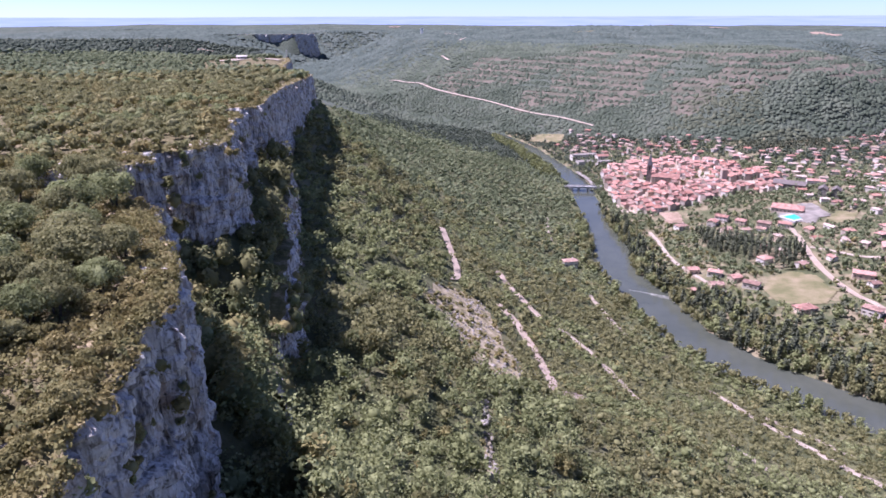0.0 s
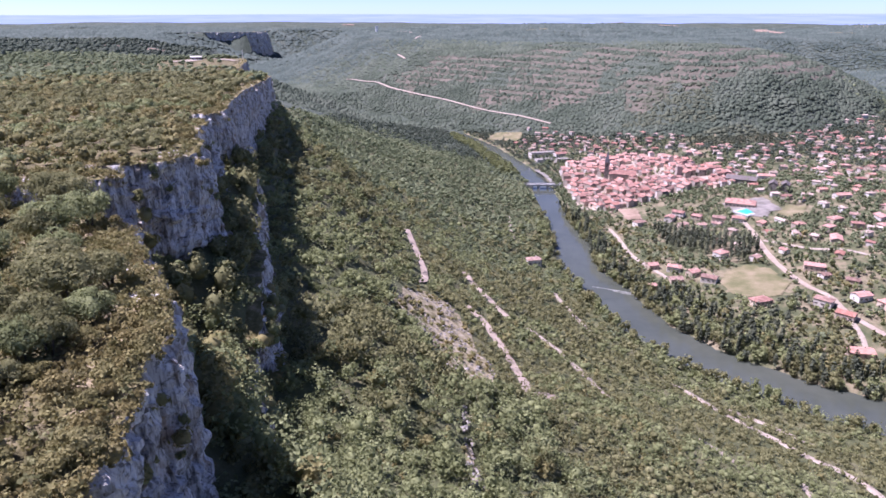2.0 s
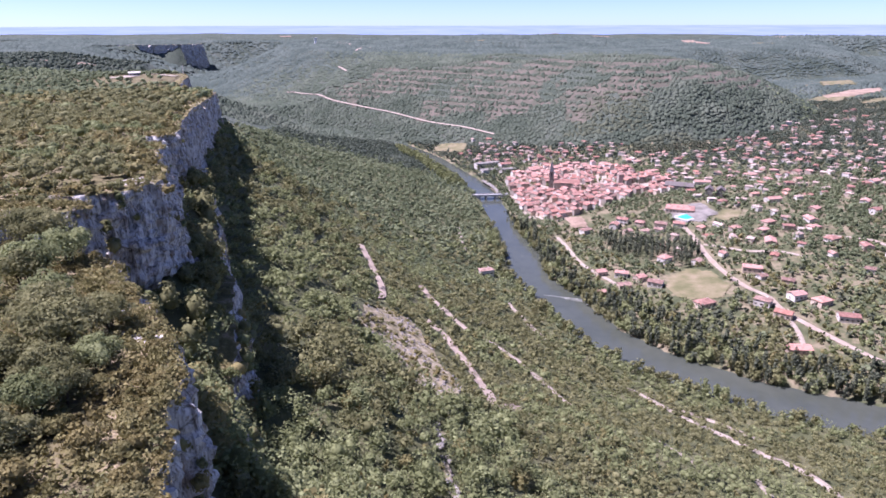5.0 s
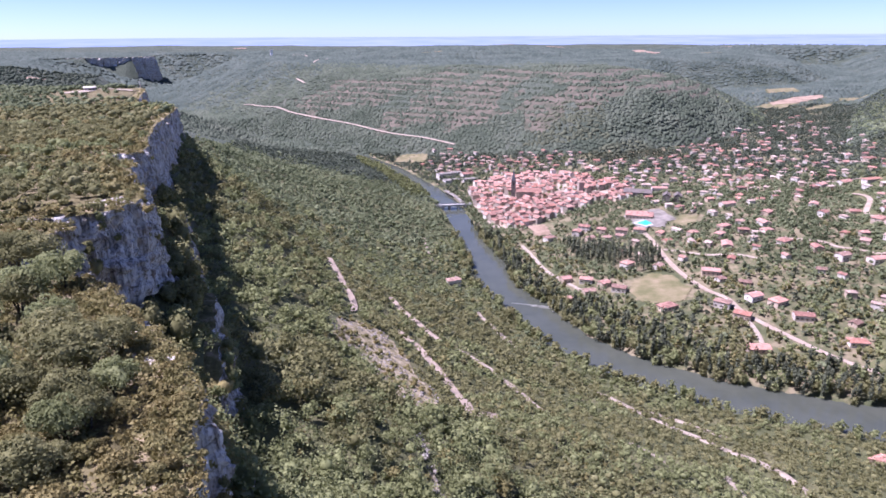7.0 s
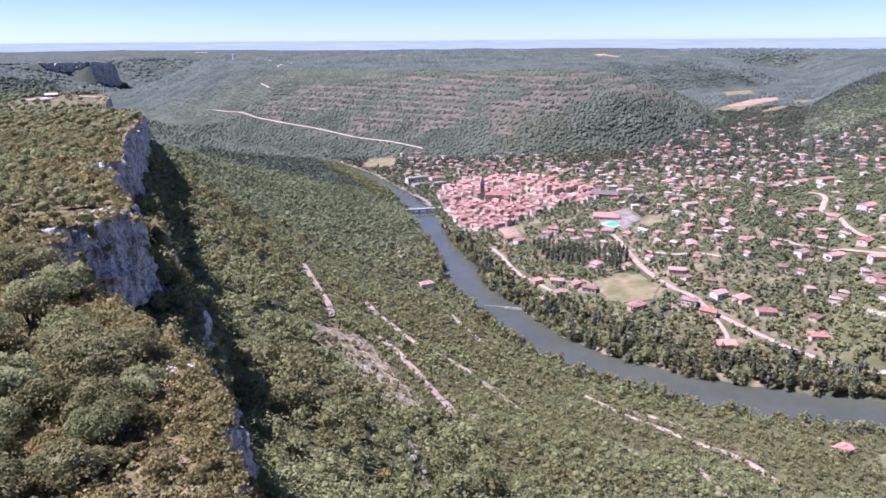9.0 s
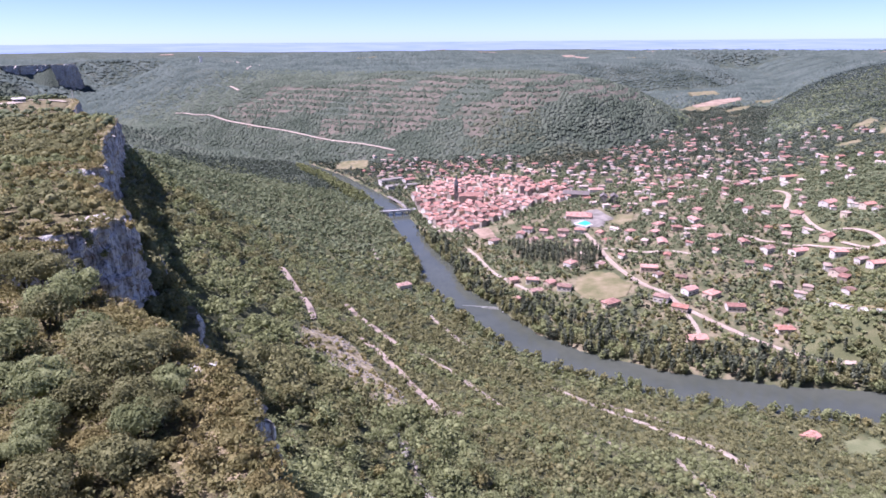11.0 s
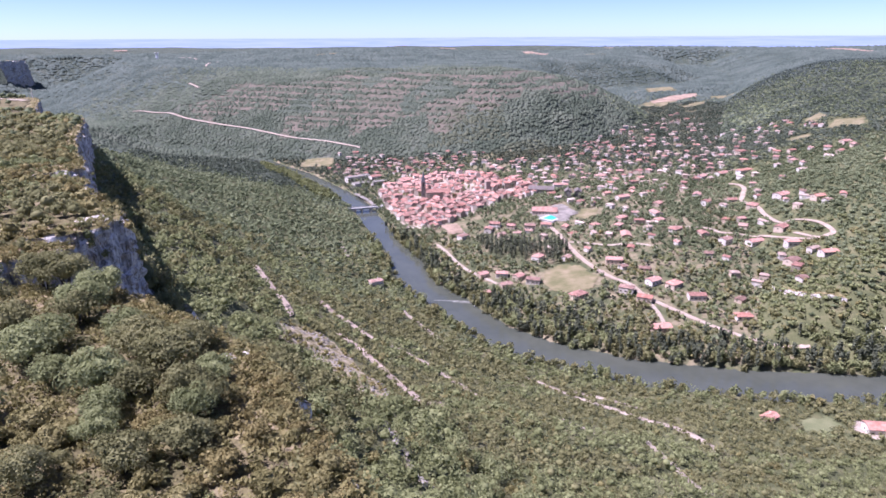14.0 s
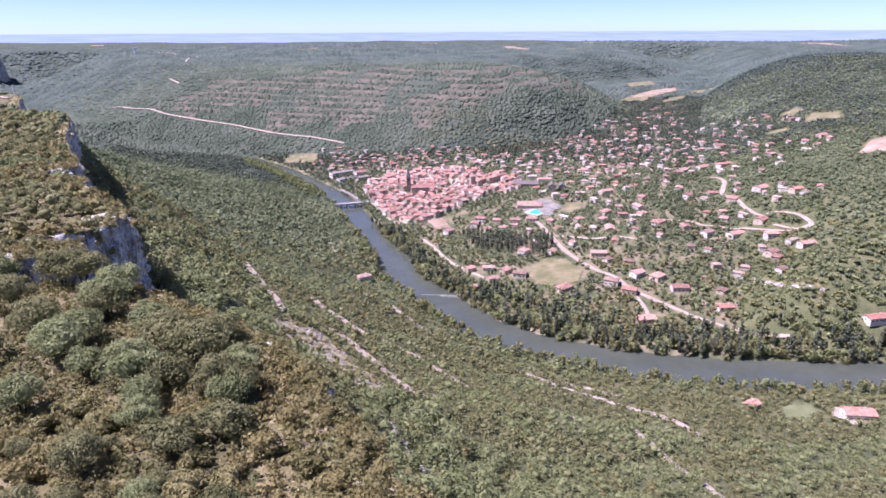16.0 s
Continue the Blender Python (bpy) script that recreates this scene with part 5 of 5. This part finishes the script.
# trees and bushes clinging to ledges of the cliff
ledge_v, ledge_r = [], []
rim_v = []
for fx, fy, fz in FACE[:3]:
    for i in range(3, 8):
        pick = rng.uniform(0, 1, fx.shape[1]) < (0.5, 0.5, 0.42, 0.3, 0.16)[i - 3] * (0.75 if fx is FACE[0][0] else 0.7 if fx is FACE[1][0] else 0.5)
        pick &= (rough(fx[i], fy[i], 9, 98) < 0.38) & (bare_slab(fx[i], fy[i]) > 1)
        rim_v.append(np.stack([fx[i][pick], fy[i][pick], fz[i][pick] - 0.35], -1))
rim_v = np.concatenate(rim_v)
rim_r = rng.uniform(0.5, 1.5, len(rim_v))
wood("rim_scrub", "dry yellow and olive scrub along the brink", rim_v, rim_r, rim_r * 1.4, 44, 0.2, tones_of(rim_v[:, 0], rim_v[:, 1], [0.4, 2.0, 2.0], 8, 99), lobes=4, core=0, loose=0.5)
for (fx, fy, fz), count in zip(FACE, (260, 170, 130, 560)):
    for _ in range(count):
        i, j = int(rng.integers(6, fx.shape[0] - 2)), int(rng.integers(2, fx.shape[1] - 2))
        if rough(np.array([fx[i, j]]), np.array([fy[i, j] + 3 * fz[i, j]]), 22, 97)[0] < 0.02:
            continue
        ledge_v.append((fx[i, j], fy[i, j], fz[i, j] - 0.9))
        ledge_r.append(rng.uniform(0.7, 1.9) if fx is not FACE[3][0] else rng.uniform(1.4, 3.8))
ledge_v, ledge_r = np.array(ledge_v), np.array(ledge_r)
wood("cliff_shrubs", "shrubs rooted on ledges of the cliff", ledge_v, ledge_r, ledge_r * 1.8, 90, 0.3, rng.integers(0, 4, len(ledge_v)), lobes=5)

# the wooded slope under the cliff, finer where it lies nearer
def slope_wood(y0, y1, spacing, quads, leaf, lobes, seed, upper=True, mix=(3.4, 0.1, 0, 3.6)):
    """upper: the tall oaks under the cliff; else the young coppice lower down towards the river."""
    x, y = scatter(-125, 420, y0, y1, spacing)
    dr, side, half = near(x, y, RIVER, HALF_WIDTH)
    dc = near(x, y, EDGE)[0]
    coppice = dc + 22 * rough(x, y, 45, 142) > 105
    r = (0.42 + 0.62 * rng.uniform(0, 1, x.shape) ** 1.6) * spacing * (1 + 0.25 * rough(x, y, 50, seed + 5)) * (1 if upper else 1.12)
    ok = (side > 0) & (dr > half + 0.5 * r) & ~inside(x, y, PLATEAU) & (dc > 3.5) & in_view(x, y) & (clearance(x, y) > np.where(coppice, -0.6, r * 0.42)) & (~coppice if upper else coppice)
    x, y, r = x[ok], y[ok], r[ok]
    tall = r * (rng.uniform(1.35, 1.9, x.shape) if upper else rng.uniform(1.0, 1.5, x.shape))
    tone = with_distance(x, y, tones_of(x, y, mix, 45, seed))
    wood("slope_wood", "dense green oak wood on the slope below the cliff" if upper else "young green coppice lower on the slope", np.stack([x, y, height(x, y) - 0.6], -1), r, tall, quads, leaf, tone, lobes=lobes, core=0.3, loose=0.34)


slope_wood(40, 190, 6.8, 210, 0.43, 12, 101, True, (1.4, 0.4, 0, 4.6))
slope_wood(190, 330, 7.0, 96, 0.64, 10, 138)
slope_wood(330, 600, 7.0, 46, 0.95, 8, 102)
slope_wood(600, 1450, 8.0, 16, 1.5, 5, 103)
slope_wood(40, 190, 4.8, 64, 0.40, 6, 143, False, (3.4, 0.15, 0, 3.6))
slope_wood(190, 330, 5.0, 44, 0.52, 6, 144, False, (3.6, 0.15, 0, 3.2))
slope_wood(330, 600, 5.6, 26, 0.8, 6, 145, False, (2.8, 0.2, 0, 4.0))
slope_wood(600, 1450, 8.0, 12, 1.5, 5, 146, False, (3.4, 0.1, 0, 3.6))

x, y = scatter(-75, 20, 30, 108, 5.2)
dc = near(x, y, EDGE)[0]
ok = ~inside(x, y, PLATEAU) & (dc > 4) & (dc < 30)
x, y = x[ok], y[ok]
r = rng.uniform(2.6, 4.4, x.shape)
wood("shelf_wood", "green oaks at the foot of the near cliff", np.stack([x, y, height(x, y) - 1], -1), r, r * rng.uniform(1.5, 2.2, x.shape), 170, 0.5, tones_of(x, y, [3, 0.8, 0, 2.4], 20, 137), lobes=8, core=0.42, loose=0.36)

# bushes filling the gaps under the near slope's trees
x, y = scatter(-30, 110, 44, 300, 3.1)
dc = near(x, y, EDGE)[0]
ok = ~inside(x, y, PLATEAU) & (dc > 6) & (clearance(x, y) > 0.3)
x, y = x[ok], y[ok]
r = rng.uniform(0.8, 1.9, x.shape)
wood("slope_scrub", "low green bushes between the trees of the slope", np.stack([x, y, height(x, y) - 0.2], -1), r, r * rng.uniform(1.1, 1.7, x.shape), 22, 0.42, tones_of(x, y, [2.4, 0.9, 0.2, 3.0], 16, 147), lobes=4, core=0.3)

# bushes and stones on the bare slope
GREY_ROCK = material("grey_rock", [(0.17, 0.15, 0.125), (0.27, 0.245, 0.215), (0.38, 0.35, 0.32)], 2, 0.3, 0.9, 0.5, 0.2)
x, y = scatter(-14, 38, 228, 364, 3.2)
ok = inside(x, y, PLOTS[-1][3]) & (rough(x, y, 12, 104) > -0.05)
x, y = x[ok], y[ok]
r = rng.uniform(0.6, 2.0, x.shape)
wood("scrub", "scattered bushes on the bare stony slope", np.stack([x, y, height(x, y) - 0.2], -1), r, r * 1.5, 50, 0.35, tones_of(x, y, [1, 2, 2, 1], 8, 105), lobes=4)
x, y = scatter(-12, 38, 228, 362, 2.2)
ok = inside(x, y, PLOTS[-1][3]) & (rough(x, y, 16, 106) > -0.05)
x, y = x[ok], y[ok]
more = rng.uniform(0, 1, (70, 2)) * (1, 0.72)
x, y = np.r_[x, 12.5 + 3 * more[:, 0]], np.r_[y, 146 + 70 * more[:, 1]]
v, f = ICO
s = np.r_[rng.uniform(0.2, 0.95, len(x) - 70) ** 1.4, rng.uniform(0.3, 1.0, 70)][:, None, None] * rng.uniform(0.6, 1.3, (len(x), 1, 3))
p = np.stack([x, y, height(x, y) + 0.4], -1)[:, None] + v[None] * s * (1 + rng.uniform(-0.25, 0.25, (len(x), len(v), 1)))
tagged(new("boulders", mesh_of("boulders", p.reshape(-1, 3), (f[None] + np.arange(len(x))[:, None, None] * len(v)).reshape(-1, 3), [GREY_ROCK])), "grey limestone boulders strewn down the slope", "boulders", kind="stuff")

# the valley across the river: gardens, hedges, groves
def valley_wood(name, label, x, y, r, tall, quads, leaf, tone, lobes=5):
    wood(name, label, np.stack([x, y, height(x, y) - 0.5], -1), r, tall, quads, leaf, tone, lobes=lobes, core=0.36, loose=0.36)


x, y = scatter(110, 1300, 170, 1450, 5.5)
dr, side, half = near(x, y, RIVER, HALF_WIDTH)
home = np.min(np.hypot(x[:, None] - OUTSKIRTS[None, :, 0], y[:, None] - OUTSKIRTS[None, :, 1]), 1)
cover = 0.92 + 1.1 * rough(x, y, 48, 107) + 0.5 * (dr < half + 45) + 0.35 * (near(x, y, TOE)[0] < 60) + 0.3 * (y < 430) + 0.35 * ((x > 500) & (y < 640)) - 0.1 * ((y > 560) & (y < 1200) & (x > 380))
r = 1.6 + 4.6 * rng.uniform(0, 1, x.shape) ** 1.7
ok = (side < 0) & (dr > half + 0.5 * r) & in_view(x, y) & (clearance(x, y) > r * 0.7) & (home > r * 0.4 + 4.4) & (rng.uniform(0, 1, x.shape) < cover) & (inside(x, y, BANK)) & ~inside(x, y, POPLARS)
x, y, r = x[ok], y[ok], r[ok]
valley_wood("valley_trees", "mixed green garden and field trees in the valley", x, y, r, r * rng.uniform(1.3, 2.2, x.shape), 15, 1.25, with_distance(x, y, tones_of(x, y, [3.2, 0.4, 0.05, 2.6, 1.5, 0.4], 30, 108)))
# tall dark poplars in rows, and the tall trees along the water
x, y = scatter(250, 345, 540, 675, 6.0, 0.2)
ok = inside(x, y, POPLARS) & (clearance(x, y) > 2)
x, y = x[ok], y[ok]
valley_wood("poplar_grove", "dark plantation of tall slim trees", x, y, rng.uniform(2.2, 3.0, x.shape), rng.uniform(15, 20, x.shape), 60, 0.9, np.full(x.shape, 4))
x, y = scatter(150, 700, 150, 1000, 4.8)
dr, side, half = near(x, y, RIVER, HALF_WIDTH)
ok = (side < 0) & (dr > half - 3.2) & ((dr < half + 7) | ((dr < half + np.where(y < 520, 36, 14)) & (rng.uniform(0, 1, x.shape) < 0.5))) & (clearance(x, y) > 3) & ((y < 735) | (y > 1060) | (x < 200)) & in_view(x, y)
x, y = x[ok], y[ok]
slim = rng.uniform(0, 1, x.shape) < 0.4
r = np.where(slim, rng.uniform(1.7, 2.6, x.shape), rng.uniform(3.5, 5.5, x.shape))
valley_wood("river_trees", "tall trees and poplars crowding the river bank", x, y, r, np.where(slim, rng.uniform(13, 19, x.shape), r * rng.uniform(1.9, 2.6, x.shape)), 90, 0.85, np.where(slim, 4, tones_of(x, y, [3.4, 0.2, 0, 2, 1.6, 0.5], 25, 109)), lobes=6)
# a strip of young poplars upstream on the near bank
x, y = scatter(100, 200, 960, 1330, 6.5, 0.2)
dr, side, half = near(x, y, RIVER, HALF_WIDTH)
ok = (side > 0) & (dr > half + 2) & (dr < half + 34)
x, y = x[ok], y[ok]
valley_wood("poplar_strip", "pale green young poplars in rows by the river", x, y, rng.uniform(2.6, 3.4, x.shape), rng.uniform(10, 13, x.shape), 34, 1.2, np.full(x.shape, 5))

# woods of the hills, coarser with distance
def domes(places, size, tall, tone, rings):
    """Low rounded crowns of far trees, uneven, a few faces each."""
    n, side = len(places), 5
    a = np.arange(side) * 2 * np.pi / side + rng.uniform(0, 6, (n, 1))
    levels = [(1.0, 0.0), (0.72, 0.72)] if rings == 2 else [(1.0, 0.05)]
    v = []
    for wide, up in levels:
        k = rng.uniform(0.8, 1.2, (n, side))
        v.append(places[:, None] + np.stack([np.cos(a) * size[:, None] * wide * k, np.sin(a) * size[:, None] * wide * k, tall[:, None] * up * k], -1))
    v.append((places + np.stack([0.25 * size * rng.uniform(-1, 1, n), 0.25 * size * rng.uniform(-1, 1, n), tall], -1))[:, None])
    v = np.concatenate(v, 1)
    j, f = np.arange(side), []
    if rings == 2:
        f += [np.stack([j, (j + 1) % side, side + (j + 1) % side], -1), np.stack([j, side + (j + 1) % side, side + j], -1)]
    low = side * (rings - 1)
    f.append(np.stack([low + j, low + (j + 1) % side, np.full(side, v.shape[1] - 1)], -1))
    f = np.concatenate(f)
    return v.reshape(-1, 3), (f[None] + np.arange(n)[:, None, None] * v.shape[1]).reshape(-1, 3), np.repeat(tone, len(f))


def hill_wood(x0, x1, y0, y1, spacing, quads, seed, keep=0.88):
    x, y = scatter(x0, x1, y0, y1, spacing)
    dr, side, half = near(x, y, RIVER, HALF_WIDTH)
    z = height(x, y)
    wander = 60 * rough(x, y, 110, 66)
    bare = inside(x + wander, y + wander, TERRACES)
    strip = np.sin(2 * np.pi * z / 10.5 + 1.8 * rough(x, y, 150, 131)) + 1.1 * rough(x, y, 130, 132)
    cover = keep - 0.78 * bare * (strip > 0.15)
    r = (0.44 + 0.6 * rng.uniform(0, 1, x.shape) ** 1.5) * spacing * np.where(bare & (strip > 0.15), 0.6, 1)
    ok = in_view(x, y) & ~inside(x, y, PLATEAU) & (~inside(x, y, BANK) | (y > 1450) | (x < 130) | (x > 1300)) & (clearance(x, y) > r * 0.6) & ((side < 0) | (y > 1400)) & ((dr > half + 3) | (y > 1620) | (x < -170)) & (rng.uniform(0, 1, x.shape) < cover)
    x, y, z, r = x[ok], y[ok], z[ok], r[ok]
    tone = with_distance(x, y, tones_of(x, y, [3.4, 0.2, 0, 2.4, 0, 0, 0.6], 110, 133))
    # lightens the right-hand hill with the nearer haze tone
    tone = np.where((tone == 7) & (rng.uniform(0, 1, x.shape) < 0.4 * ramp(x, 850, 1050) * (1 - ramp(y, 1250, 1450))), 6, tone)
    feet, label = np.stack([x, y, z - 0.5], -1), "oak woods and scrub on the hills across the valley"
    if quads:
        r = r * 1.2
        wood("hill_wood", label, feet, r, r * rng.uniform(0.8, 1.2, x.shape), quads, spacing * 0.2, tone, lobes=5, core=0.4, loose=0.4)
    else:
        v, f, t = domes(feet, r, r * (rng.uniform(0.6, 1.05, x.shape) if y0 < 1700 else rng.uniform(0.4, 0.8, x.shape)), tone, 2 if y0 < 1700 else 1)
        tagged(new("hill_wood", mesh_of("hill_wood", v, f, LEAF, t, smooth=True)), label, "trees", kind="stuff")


hill_wood(330, 900, 150, 960, 5.8, 18, 111, 0.99)
hill_wood(900, 2000, 350, 960, 7.0, 8, 115, 0.98)
hill_wood(-150, 1150, 960, 1720, 5.2, 0, 116, 0.97)
hill_wood(900, 1150, 960, 1290, 6.6, 8, 119, 0.98)
hill_wood(1150, 2000, 960, 1400, 7.0, 5, 118, 0.98)
hill_wood(1150, 3000, 1400, 1720, 7.2, 0, 112, 0.97)
hill_wood(-500, -150, 1250, 1720, 6.6, 0, 117, 0.97)
hill_wood(-900, 4100, 1720, 2450, 8.6, 0, 113, 0.97)
hill_wood(-1800, 4600, 2450, 3800, 16.0, 0, 114, 0.9)

# trees in the squares and gardens of the old town, and tall trees on the near bank
x, y = scatter(195, 510, 745, 1100, 15)
ok = inside(x, y, OLD_TOWN) & (rough(x, y, 40, 55) > 0.28)
x, y = x[ok], y[ok]
valley_wood("town_trees", "round green trees in the squares of the old town", x, y, rng.uniform(3, 4.6, x.shape), rng.uniform(8, 11, x.shape), 40, 1.1, tones_of(x, y, [2, 0.5, 0, 2, 1.5], 25, 120))
x, y = scatter(90, 420, 180, 760, 6.5)
dr, side, half = near(x, y, RIVER, HALF_WIDTH)
ok = (side > 0) & (dr > half - 2.5) & (dr < half + 11) & (clearance(x, y) > 3) & (rng.uniform(0, 1, x.shape) < 0.75)
x, y = x[ok], y[ok]
r = rng.uniform(3.0, 5.0, x.shape)
valley_wood("river_trees", "tall trees leaning over the near river bank", x, y, r, r * rng.uniform(2.0, 2.8, x.shape), 90, 0.9, tones_of(x, y, [3.4, 0.3, 0, 2.6], 25, 121), lobes=6)

# tall trees on the shelf in the cliff's shade, the bush in the cleft, and the clumps on the spit by the weir
x, y = scatter(-100, -20, 95, 330, 6.0)
dc, dl = near(x, y, EDGE)[0], near(x, y, LOWER)
ok = ~inside(x, y, PLATEAU) & (dl[1] < 0) & (dc > 5) & (dc < 34) & (rng.uniform(0, 1, x.shape) < 0.8)
x, y = x[ok], y[ok]
r = rng.uniform(3.0, 5.0, x.shape)
wood("shelf_wood", "tall oaks on the wooded shelf below the cliff", np.stack([x, y, height(x, y) - 1], -1), r, r * rng.uniform(2.0, 2.8, x.shape) * np.where(near(x, y, EDGE)[0] > 12, 1.2, 1.0), 170, 0.55, tones_of(x, y, [3, 1.4, 0.1, 1.6], 20, 122), lobes=9)
p = np.array([(-68, 163, 168), (-69.5, 165, 175), (-70, 166, 182), (-71.5, 167, 187), (-67, 160, 164), (-64, 166, 166)], float)
r = np.array([3.2, 2.8, 2.4, 2.2, 3.4, 3.0])
wood("cleft_shrubs", "green shrubs filling the cleft in the cliff", p, r, r * 2.4, 220, 0.45, np.array([0, 1, 1, 0, 0, 3]), lobes=7)
x = np.array([185, 188, 187, 190, 191, 194, 190, 195, 193], float)
y = np.array([602, 592, 583, 577, 566, 557, 551, 548, 545], float)
r = np.array([5.0, 5.5, 4.8, 5.2, 4.2, 4.6, 4.4, 3.6, 3.2])
wood("spit_trees", "tall dark trees on the spit above the weir", np.stack([x, y, 0 * x + 0.4], -1), r, r * 2.9, 170, 0.8, np.array([0, 3, 0, 0, 4, 0, 3, 0, 0]), lobes=8)
